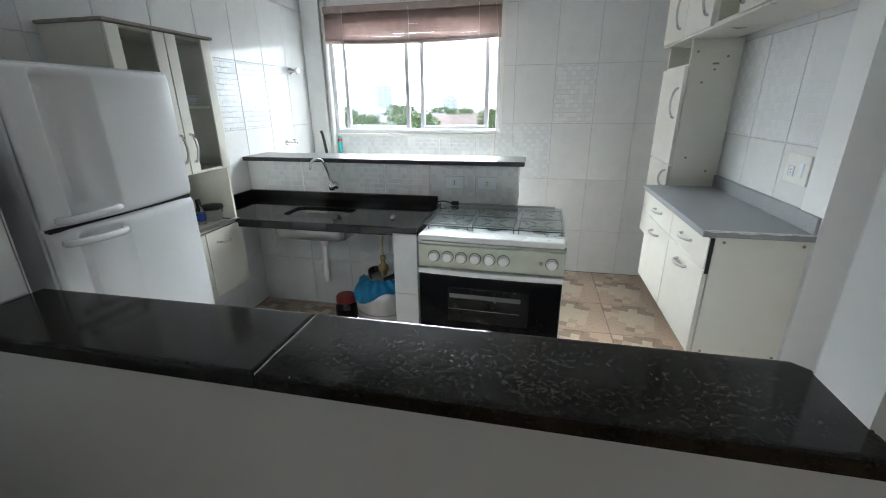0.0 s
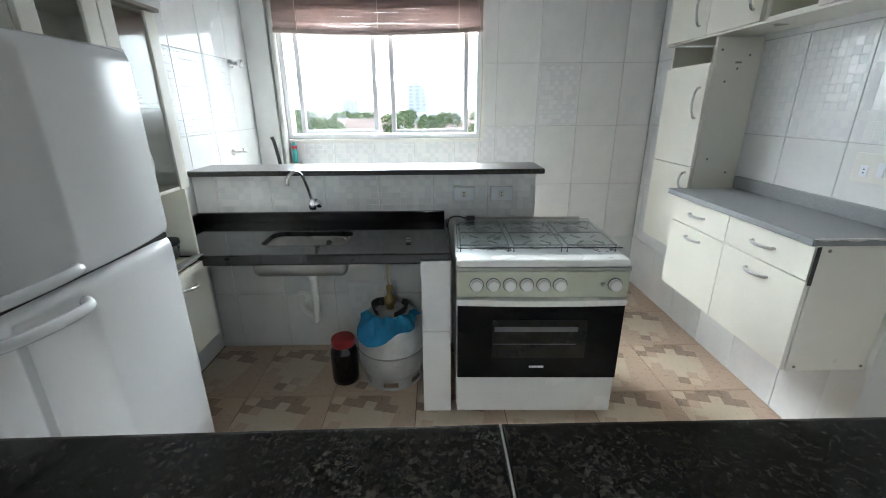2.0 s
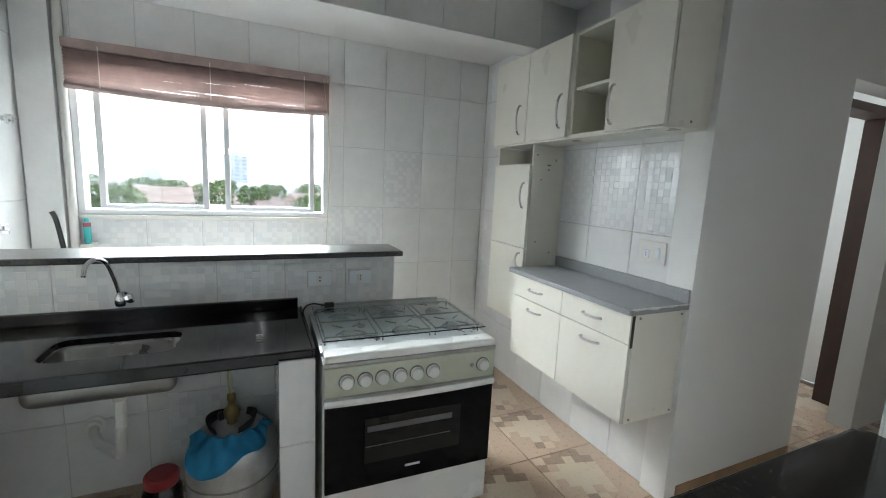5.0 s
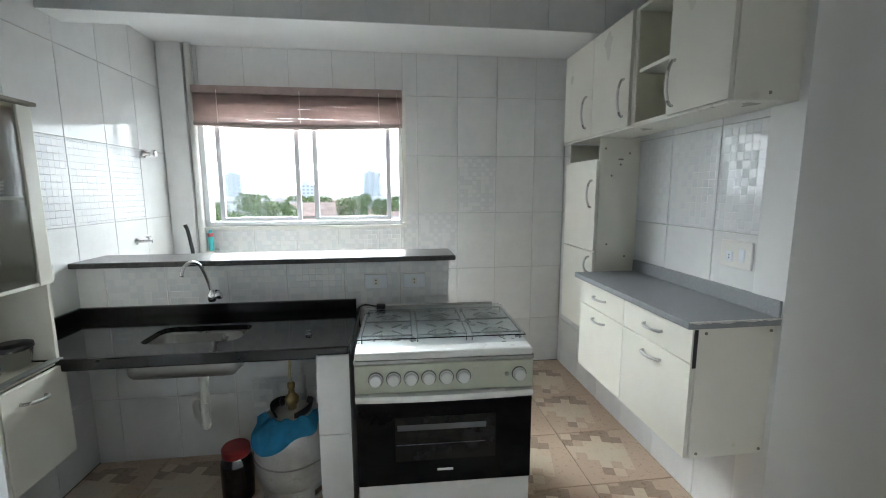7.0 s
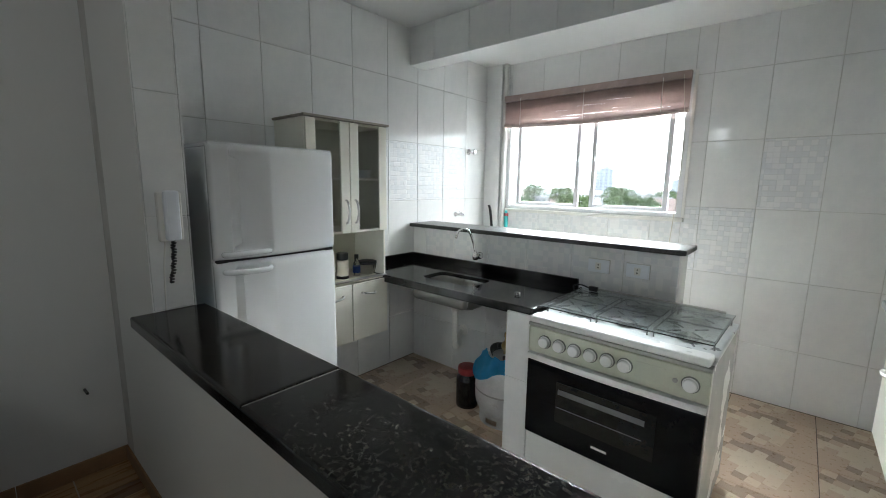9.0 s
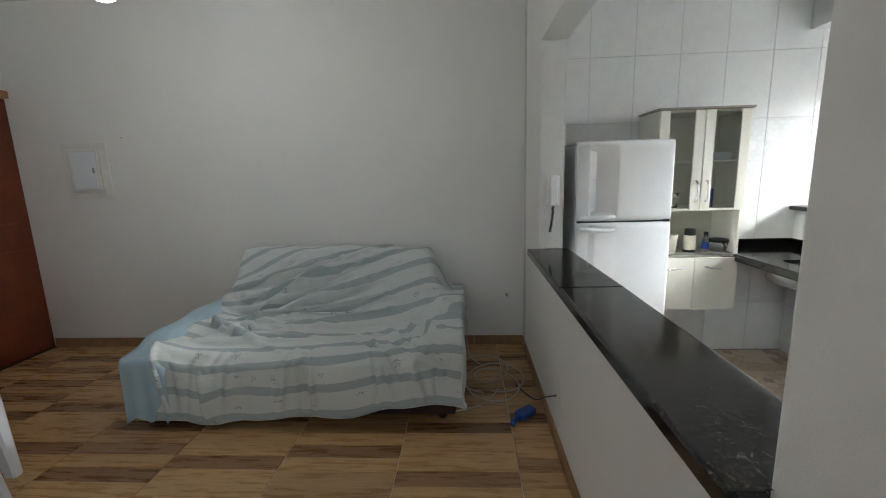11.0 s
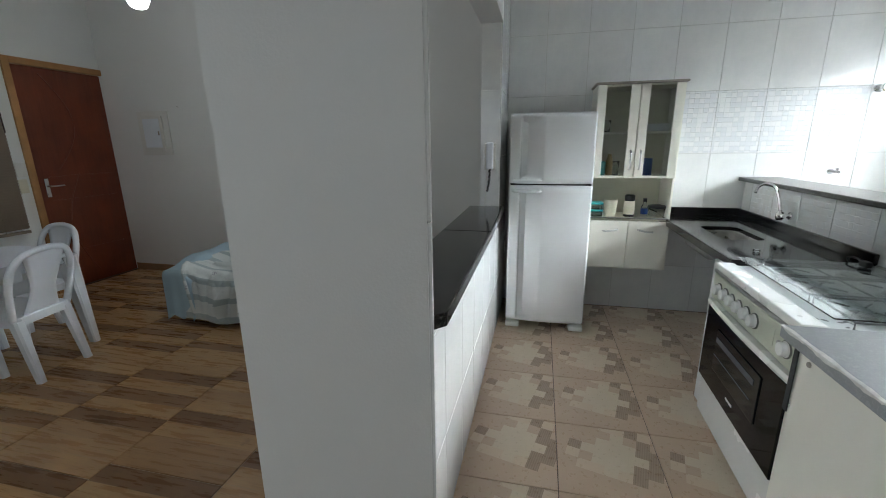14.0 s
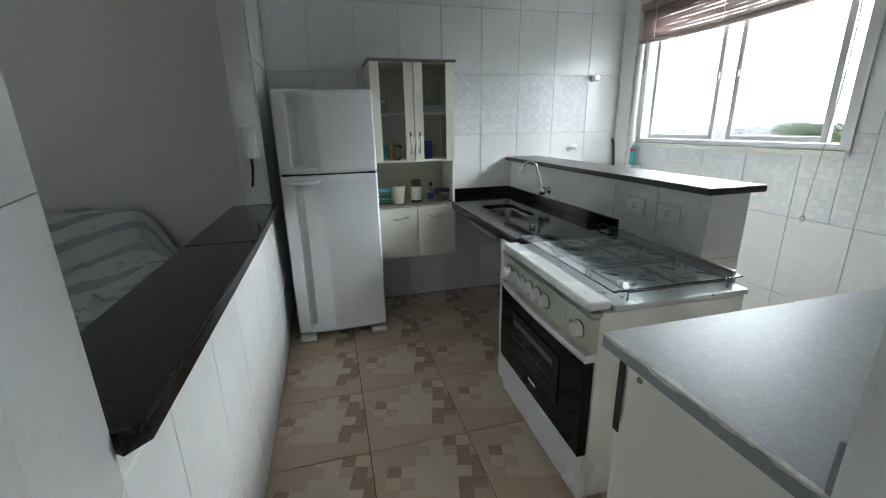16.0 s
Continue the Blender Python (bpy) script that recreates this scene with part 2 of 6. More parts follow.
def tile_kitchen_floor():
    """Pinkish beige patchwork tile: a stepped pale star, striped brown blocks beside it, a few small pale squares."""
    m, t, b = nodes_of("patchwork_floor_tile")
    k = Net(t)
    v = k.coord()
    turned = k.n("Mapping")
    k.put(turned, "Vector", v)
    turned.inputs["Rotation"].default_value = (0, 0, radians(14))
    turned.inputs["Location"].default_value = (0.045, -0.02, 0)
    xyz = k.n("SeparateXYZ")
    k.put(xyz, "i0", turned.outputs[0])
    cell = 0.056
    ix = k.math("ROUND", k.math("DIVIDE", xyz.outputs[0], cell))
    iy = k.math("ROUND", k.math("DIVIDE", xyz.outputs[1], cell))
    ax, cy = k.math("ABSOLUTE", ix), k.math("ABSOLUTE", iy)
    ring = k.math("ADD", ax, cy)
    star = k.math("LESS_THAN", ring, 2.5)
    cmb = k.n("CombineXYZ")
    k.put(cmb, "i0", k.math("ADD", ix, 0.3))
    k.put(cmb, "i1", k.math("ADD", iy, 0.3))
    k.put(cmb, "i2", 5.7)
    w = k.n("TexWhiteNoise")
    k.put(w, "Vector", cmb.outputs[0])
    near = k.math("MULTIPLY", k.math("LESS_THAN", ring, 4.5), k.math("SUBTRACT", 1.0, star))
    dark = k.math("MULTIPLY", k.math("GREATER_THAN", w.outputs[0], 0.55), near)
    pale = k.math("MULTIPLY", k.math("LESS_THAN", w.outputs[0], 0.22), k.math("SUBTRACT", 1.0, star))
    saw = k.n("TexWave", Scale=34.0, Distortion=0.2)
    k.put(saw, "Vector", turned.outputs[0])
    saw.bands_direction = "Y"
    stripe = k.ramp(saw.outputs[1], 0.35, 0.65)
    brown = k.mix(k.math("MULTIPLY", stripe, 0.55), rgb((0.29, 0.20, 0.14)), rgb((0.42, 0.31, 0.22)))
    base = k.mix(k.math("MULTIPLY", star, 1.0), rgb((0.56, 0.41, 0.30)), rgb((0.66, 0.56, 0.43)))
    base = k.mix(k.math("MULTIPLY", pale, 0.7), base, rgb((0.70, 0.58, 0.44)))
    col = k.mix(dark, base, brown)
    col = k.mix(k.ramp(k.noise(v, 16, 6, 0.7), 0.35, 0.7, 0, 0.22), col, rgb((0.56, 0.45, 0.34)))
    col = k.mix(k.math("MULTIPLY", k.n("ObjectInfo").outputs["Random"], 0.14), col, rgb((0.45, 0.36, 0.27)))
    k.put(b, "Base Color", col)
    k.put(b, "Roughness", k.ramp(k.noise(v, 40, 3), 0.3, 0.7, 0.24, 0.40))
    k.put(b, "Normal", k.bump(k.noise(v, 60, 3), 0.08, 0.002))
    return m


def tile_wood():
    """Wood-look tile printed as four narrow boards, the first one dark, of different tones, running along y."""
    m, t, b = nodes_of("wood_look_floor_tile")
    k = Net(t)
    v = k.coord()
    xyz = k.n("SeparateXYZ")
    k.put(xyz, "i0", v)
    u = k.math("DIVIDE", k.math("ADD", xyz.outputs[0], 0.195), 0.0975)
    ix = k.math("FLOOR", u)
    r = k.n("ObjectInfo").outputs["Random"]
    cmb = k.n("CombineXYZ")
    k.put(cmb, "i0", k.math("ADD", ix, 0.4))
    k.put(cmb, "i1", k.math("MULTIPLY", r, 37.0))
    w = k.n("TexWhiteNoise")
    k.put(w, "Vector", cmb.outputs[0])
    off = k.n("VectorMath")
    off.operation = "ADD"
    k.put(off, "i0", v)
    k.put(off, "i1", w.outputs[1])
    grain = k.ramp(k.noise(k.stretch(off.outputs[0], (9, 0.8, 1)), 5.0, 5, 0.6), 0.28, 0.74)
    knots = k.ramp(k.noise(k.stretch(off.outputs[0], (4, 2.6, 1)), 3.4, 4), 0.64, 0.78)
    fine = k.noise(k.stretch(off.outputs[0], (40, 1.6, 1)), 6.0, 4, 0.6)
    first = k.math("LESS_THAN", ix, 0.5)
    some = k.math("MULTIPLY", k.math("LESS_THAN", k.math("ABSOLUTE", k.math("SUBTRACT", ix, 2.0)), 0.5), k.math("GREATER_THAN", r, 0.85))
    first = k.math("ADD", first, k.math("MULTIPLY", some, 0.6))
    tone = k.math("ADD", k.math("MULTIPLY", first, -0.5), k.math("ADD", k.math("MULTIPLY", w.outputs[0], 0.40), 0.37))
    light = k.mix(grain, rgb((0.47, 0.272, 0.12)), rgb((0.61, 0.385, 0.18)))
    dark = k.mix(grain, rgb((0.17, 0.08, 0.032)), rgb((0.28, 0.145, 0.06)))
    col = k.mix(k.ramp(tone, 0.05, 0.6), dark, light)
    col = k.mix(k.ramp(fine, 0.48, 0.72, 0, 0.22), col, rgb((0.17, 0.095, 0.045)))
    col = k.mix(k.math("MULTIPLY", knots, 0.42), col, rgb((0.10, 0.05, 0.022)))
    col = k.mix(k.ramp(k.noise(v, 5.5, 5, 0.7), 0.45, 0.75, 0, 0.25), col, rgb((0.30, 0.19, 0.10)))
    seam = k.math("GREATER_THAN", k.math("ABSOLUTE", k.math("SUBTRACT", k.math("FRACT", u), 0.5)), 0.488)
    col = k.mix(k.math("MULTIPLY", seam, 0.6), col, rgb((0.50, 0.36, 0.21)))
    k.put(b, "Base Color", col)
    k.put(b, "Roughness", k.ramp(grain, 0.3, 0.7, 0.25, 0.4))
    k.put(b, "Normal", k.bump(fine, 0.1, 0.0015))
    return m


def granite(name, dark, speck, amount, rough, spec=0.5):
    m, t, b = nodes_of(name)
    k = Net(t)
    v = k.coord()
    n1, n2, n3 = k.noise(v, 260, 3, 0.6), k.noise(v, 88, 6, 0.75), k.noise(v, 17, 4, 0.65)
    col = k.mix(k.ramp(n1, 0.52, 0.74, 0, amount * 0.7), rgb(dark), rgb(speck))
    col = k.mix(k.ramp(n2, 0.50, 0.66, 0, amount), col, rgb(speck, 0.85))
    col = k.mix(k.ramp(n3, 0.42, 0.62, 0, 0.5), col, rgb(dark))
    k.put(b, "Base Color", col)
    k.put(b, "Roughness", k.ramp(n2, 0.3, 0.75, rough, rough + 0.07))
    k.put(b, "Specular IOR Level", spec)
    k.put(b, "Normal", k.bump(n1, 0.015, 0.001))
    return m


def wood_door():
    m, t, b = nodes_of("red_brown_door_wood")
    k = Net(t)
    v = k.coord()
    g = k.noise(k.stretch(v, (22, 22, 1.2)), 3.0, 8, 0.65)
    big = k.noise(k.stretch(v, (2, 2, 1.4)), 2.2, 3)
    col = k.mix(g, rgb((0.075, 0.013, 0.005)), rgb((0.20, 0.042, 0.014)))
    col = k.mix(k.ramp(big, 0.35, 0.7, 0, 0.5), col, rgb((0.25, 0.058, 0.018)))
    k.put(b, "Base Color", col)
    k.put(b, "Roughness", 0.3)
    k.put(b, "Normal", k.bump(g, 0.08, 0.002))
    return m


def sheet_cloth():
    """Printed bed sheet: grey-green bands on white with small faint flowers; reads the cloth's own uv."""
    m, t, b = nodes_of("striped_sheet")
    k = Net(t)
    uv = k.coord("UV")
    xyz = k.n("SeparateXYZ")
    k.put(xyz, "i0", uv)
    wob = k.math("MULTIPLY", k.math("SUBTRACT", k.noise(uv, 3.0, 3), 0.5), 0.02)
    f = k.math("FRACT", k.math("DIVIDE", k.math("ADD", xyz.outputs[1], wob), 0.145))
    band = k.math("LESS_THAN", f, 0.31)
    mid = k.math("ABSOLUTE", k.math("SUBTRACT", f, 0.65))
    vo = k.n("TexVoronoi", Scale=9.0, Randomness=0.7)
    k.put(vo, "Vector", uv)
    petals = k.math("GREATER_THAN", k.noise(uv, 75, 2), 0.53)
    spot = k.math("MULTIPLY", k.math("MULTIPLY", k.math("LESS_THAN", vo.outputs[0], 0.24), petals), k.math("LESS_THAN", mid, 0.18))
    weave = k.noise(uv, 500, 2)
    col = k.mix(band, rgb((0.70, 0.735, 0.72)), rgb((0.43, 0.50, 0.515)))
    col = k.mix(k.math("MULTIPLY", spot, 0.8), col, rgb((0.38, 0.37, 0.43)))
    col = k.mix(k.math("MULTIPLY", weave, 0.10), col, rgb((0.50, 0.52, 0.52)))
    k.put(b, "Base Color", col)
    k.put(b, "Roughness", 0.92)
    k.put(b, "Normal", k.bump(k.math("ADD", weave, k.math("MULTIPLY", k.noise(k.stretch(uv, (1, 1.8, 1)), 11, 5), 5.0)), 0.5, 0.006))
    return m


TILE_W, TILE_D, TILE_K, TILE_L = tile_white(), tile_decor(), tile_kitchen_floor(), tile_wood()
GRANITE = granite("black_granite", (0.006, 0.0055, 0.005), (0.125, 0.11, 0.09), 0.42, 0.09, 0.40)
GRANITE2 = granite("dark_brown_granite", (0.008, 0.007, 0.007), (0.05, 0.043, 0.04), 0.28, 0.05)
GREYTOP = granite("grey_speckled_top", (0.27, 0.28, 0.29), (0.44, 0.45, 0.455), 0.6, 0.40, 0.35)
LEDGE_G = granite("ledge_granite", (0.016, 0.014, 0.013), (0.12, 0.11, 0.10), 0.5, 0.26)
DOOR_W, SHEET = wood_door(), sheet_cloth()

# ---- building helpers ----


def link(name, bm, mat, smooth=False):
    me = bpy.data.meshes.new(name)
    bm.normal_update()
    bm.to_mesh(me)
    bm.free()
    for mm in (mat if isinstance(mat, (list, tuple)) else [mat]):
        me.materials.append(mm)
    if smooth:
        for p in me.polygons:
            p.use_smooth = True
    return new(name, me)


def part(name, bm, mat, parent, label="", smooth=False):
    ob = link(name, bm, mat, smooth)
    ob.parent = parent
    if label:
        tagged(ob, label)
    return ob


def thing(name, m, label, category, group=""):
    ob = new(name)
    ob.empty_display_size = 0.1
    ob.matrix_world = m
    return tagged(ob, label, category, group)


def box(x0, x1, y0, y1, z0, z1, bevel=0.0, seg=2, bm=None):
    bm = bm or bmesh.new()
    r = bmesh.ops.create_cube(bm, size=1.0)
    vs = r["verts"]
    for v in vs:
        v.co = Vector(((x0 + x1) / 2 + v.co.x * (x1 - x0), (y0 + y1) / 2 + v.co.y * (y1 - y0), (z0 + z1) / 2 + v.co.z * (z1 - z0)))
    if bevel:
        es = list({e for v in vs for e in v.link_edges})
        bmesh.ops.bevel(bm, geom=es, offset=bevel, segments=seg, affect="EDGES", profile=0.6)
    return bm


def structure(name, bm, mat, label=""):
    return tagged(link(name, bm, mat), label, kind="structure")


def lathe(profile, seg=32, bm=None, centre=(0, 0, 0)):
    """A turned shape from (radius, height) pairs."""
    bm = bm or bmesh.new()
    rings = []
    for r, z in profile:
        rings.append([bm.verts.new((centre[0] + r * math.cos(2 * math.pi * i / seg), centre[1] + r * math.sin(2 * math.pi * i / seg), centre[2] + z)) for i in range(seg)])
    for a, b in zip(rings, rings[1:]):
        for i in range(seg):
            bm.faces.new((a[i], a[(i + 1) % seg], b[(i + 1) % seg], b[i]))
    bm.faces.new(list(reversed(rings[0])))
    bm.faces.new(rings[-1])
    return bm


def tube(points, radius, seg=10, bm=None, closed=False):
    """A round bar along a line of points."""
    bm = bm or bmesh.new()
    pts = [Vector(p) for p in points]
    rings = []
    for i, p in enumerate(pts):
        a, b = pts[max(0, i - 1)], pts[min(len(pts) - 1, i + 1)]
        d = (b - a).normalized()
        side = d.cross(Vector((0, 0, 1)))
        if side.length < 0.05:
            side = d.cross(Vector((0, 1, 0)))
        side.normalize()
        up = side.cross(d)
        rr = radius[i] if isinstance(radius, (list, tuple)) else radius
        rings.append([bm.verts.new(p + rr * (math.cos(2 * math.pi * k / seg) * side + math.sin(2 * math.pi * k / seg) * up)) for k in range(seg)])
    for a, b in zip(rings, rings[1:]):
        for k in range(seg):
            bm.faces.new((a[k], b[k], b[(k + 1) % seg], a[(k + 1) % seg]))
    bm.faces.new(rings[0])
    bm.faces.new(list(reversed(rings[-1])))
    return bm


def curve_points(ctrl, n=8):
    """Catmull-Rom through control points."""
    c = [Vector(p) for p in ctrl]
    c = [2 * c[0] - c[1]] + c + [2 * c[-1] - c[-2]]
    out = []
    for i in range(1, len(c) - 2):
        for j in range(n):
            t = j / n
            out.append(0.5 * (2 * c[i] + (c[i + 1] - c[i - 1]) * t + (2 * c[i - 1] - 5 * c[i] + 4 * c[i + 1] - c[i + 2]) * t * t + (3 * c[i] - c[i - 1] - 3 * c[i + 1] + c[i + 2]) * t ** 3))
    out.append(c[-2])
    return out


def prism(outline, z0, z1, bevel=0.0):
    """An upright solid over a plan outline."""
    bm = bmesh.new()
    lo = [bm.verts.new((x, y, z0)) for x, y in outline]
    hi = [bm.verts.new((x, y, z1)) for x, y in outline]
    n = len(lo)
    bm.faces.new(list(reversed(lo)))
    top = bm.faces.new(hi)
    for i in range(n):
        bm.faces.new((lo[i], lo[(i + 1) % n], hi[(i + 1) % n], hi[i]))
    if bevel:
        bmesh.ops.bevel(bm, geom=list(top.edges), offset=bevel, segments=3, affect="EDGES", profile=0.6)
    bmesh.ops.recalc_face_normals(bm, faces=bm.faces[:])
    return bm


# ---- the place: measures ----
XL, XLL, XR = -1.77, -1.90, 1.15          # kitchen left wall, living left wall, kitchen right wall
YB, YS, YBAR = 3.73, -3.14, 0.855          # window wall, entrance wall, living face of the bar wall
YK = 1.00                                  # kitchen face of the bar wall
CL, CK, CB = 2.73, 2.49, 2.42              # ceilings: living, kitchen, laundry strip
WX0, WX1, WZ0, WZ1 = -1.56, -0.12, 1.17, 2.13   # kitchen window opening
PX = 0.733                                 # bar opening ends here at the passage pier
XE = 3.40                                  # end of the hall

# ---- large structure ----
structure("floor_kitchen", box(XL - 0.1, 3.5, YK - 0.1, YB + 0.1, -0.12, -0.006), GROUT_F, "kitchen screed and grout under beige tiles")
structure("floor_living", box(XLL - 0.1, 3.5, YS - 0.1, YK - 0.1, -0.12, -0.006), GROUT_L, "screed and grout under wood-look tiles")
structure("wall_west_living", box(XLL - 0.15, XLL, YS - 0.15, YBAR, 0, CL), PAINT, "plain white painted living room wall")
structure("wall_west_kitchen", box(XL - 0.28, XL - 0.008, YBAR, YB + 0.2, 0, CL), GROUT_W, "kitchen wall behind white tiles")
structure("wall_pier_west", box(XL - 0.008, -1.228, YBAR, YK - 0.008, 0, CL), PAINT, "white pier beside the bar opening")
bm = box(XL - 0.2, WX0, YB + 0.008, YB + 0.18, 0, CL)
box(WX1, XR + 0.2, YB + 0.008, YB + 0.18, 0, CL, bm=bm)
box(WX0, WX1, YB + 0.008, YB + 0.18, 0, WZ0, bm=bm)
box(WX0, WX1, YB + 0.008, YB + 0.18, WZ1, CL, bm=bm)
structure("wall_north_kitchen", bm, GROUT_W, "tiled outer wall with the kitchen window")
structure("wall_east_kitchen", box(XR + 0.008, XR + 0.15, 1.90, YB + 0.2, 0, CL), GROUT_W, "kitchen wall behind white tiles")
structure("wall_hall_north", box(XR - 0.014, 2.14, 1.768, 1.90, 0, CL), PAINT, "white painted hall wall")
bm = box(2.14, 2.86, 1.775, 1.90, 2.06, CL)
box(2.86, 3.5, 1.775, 1.90, 0, CL, bm=bm)
structure("wall_hall_door", bm, PAINT, "white wall over the inner doorway")
bm = box(2.04, 3.5, 3.4, 3.5, 0, CL)
box(3.5, 3.6, 1.775, 3.5, 0, CL, bm=bm)
box(2.0, 2.06, 1.9, 3.4, 0, CL, bm=bm)
structure("wall_inner_room", bm, PAINT, "white walls of the room past the doorway")
structure("wall_hall_end", box(XE + 0.04, XE + 0.2, -1.6, 1.9, 0, CL), PAINT, "plain white end of the hall")
structure("wall_block_south", box(0.93, 3.6, YS - 0.15, -1.47, 0, CL), PAINT, "white painted projecting wall")
bm = box(XLL - 0.15, -1.98, YS - 0.15, YS, 0, CL)
box(-1.07, -0.88, YS - 0.15, YS, 0, CL, bm=bm)
box(0.62, 0.93, YS - 0.15, YS, 0, CL, bm=bm)
box(-1.98, -1.07, YS - 0.15, YS, 2.10, CL, bm=bm)
box(-0.88, 0.62, YS - 0.15, YS, 2.12, CL, bm=bm)
box(-0.88, 0.62, YS - 0.15, YS, 0, 0.72, bm=bm)
structure("wall_south_living", bm, PAINT, "white wall with the entrance door and a blinded window")
structure("wall_bar", box(-1.228, PX, YBAR, YK - 0.008, 0, 0.868), PAINT, "low white wall carrying the bar top")
structure("wall_pier_east", prism([(PX, YBAR), (1.236, YBAR), (1.236, 1.142), (PX, 0.999)], 0, CL), PAINT, "white pier between bar opening and passage")
structure("wall_lintel", box(-1.228, PX, YBAR, YK, 2.09, CL), PAINT, "white beam over the bar opening")
structure("ceiling_living", box(XLL - 0.15, 3.6, YS - 0.15, YK, CL, CL + 0.12), CEIL)
structure("ceiling_hall", box(1.2, 3.6, YK, 3.5, CL, CL + 0.12), CEIL)
structure("ceiling_kitchen", box(XL - 0.2, 1.2, YK, 2.70, CK, CL + 0.1), CEIL)
structure("ceiling_laundry", box(XL - 0.2, XR + 0.2, 2.86, YB + 0.2, CB, CL + 0.1), CEIL)
structure("beam", box(XL - 0.008, XR + 0.008, 2.703, 2.86, 2.232, CL), CEIL, "tiled concrete beam across the kitchen")

# ---- bar top ----
def bar_top():
    t = thing("bar_counter", pose(0, 0, 0.868), "long polished black granite bar top on the low wall", "countertop")
    for a, b, nm in ((-1.226, -0.352, "slab"), (-0.349, 0.744, "slab")):
        if b > 0:
            out = [(a, 0.785), (b, 0.785), (b, 0.845), (PX - 0.003, 0.853), (PX - 0.003, 1.0), (b - 0.006, 1.012), (b, 1.02), (b - 0.03, 1.048), (a, 1.045)]
        else:
            out = [(a, 0.785), (b, 0.785), (b, 1.045), (a, 1.03)]
        part(nm, prism(out, 0, 0.037, 0.010), GRANITE, t)
    part("joint_filler", box(-0.352, -0.349, 0.79, 1.04, 0.005, 0.0335), plain("joint_grey", (0.33, 0.32, 0.30), 0.8), t, "pale filled joint between slabs")


bar_top()


# ---- doors and windows ----
def entrance_door():
    t = thing("entrance_door", pose(-1.525, YS - 0.04, 0), "closed red-brown carved wooden entrance door in pale frame", "door")
    bm = box(-0.455, -0.40, -0.06, 0.06, 0, 2.10, 0.004)
    part("frame_jamb", bm, FRAME_WOOD, t)
    part("frame_jamb", box(0.40, 0.455, -0.06, 0.06, 0, 2.10, 0.004), FRAME_WOOD, t)
    part("frame_head", box(-0.40, 0.40, -0.06, 0.06, 2.045, 2.10, 0.004), FRAME_WOOD, t)
    # strip added under the leaf to keep daylight from leaking in
    part("light_stop", box(-0.399, 0.399, -0.06, 0.05, 0, 0.0055), DARK_WOOD, t, "added dark strip blocking light under the door")
    leaf = part("leaf", box(-0.398, 0.398, -0.02, 0.02, 0.006, 2.043, 0.003), DOOR_W, t)
    arc = [(0.18 - 0.34 * math.sin(math.pi * k / 14) ** 1.0 * 0.62, 0.021, 1.15 + 0.84 * k / 14) for k in range(15)]
    part("carved_line", tube(arc, 0.006, 6), DOOR_W, leaf)
    arc = [(0.02 + 0.26 * math.sin(math.pi * k / 14) * 0.62, 0.021, 0.12 + 0.98 * k / 14) for k in range(15)]
    part("carved_line", tube(arc, 0.006, 6), DOOR_W, leaf)
    for z in (0.36, 0.86, 1.08):
        part("carved_rail", box(-0.33, 0.30, 0.019, 0.024, z, z + 0.008, 0.002), DOOR_W, leaf)
    h = part("handle_plate", box(0.30, 0.335, 0.02, 0.028, 0.90, 1.07, 0.006), CHROME, leaf, "chrome lock plate")
    part("lever", tube(curve_points([(0.318, 0.028, 1.0), (0.318, 0.06, 1.0), (0.30, 0.066, 1.0), (0.20, 0.062, 1.0)], 5), 0.009), CHROME, h, "chrome lever")
    part("keyhole", lathe([(0.012, 0), (0.012, 0.006)], 14, centre=(0, 0, 0)), CHROME, h).matrix_basis = pose(0.318, 0.028, 0.93, -90)


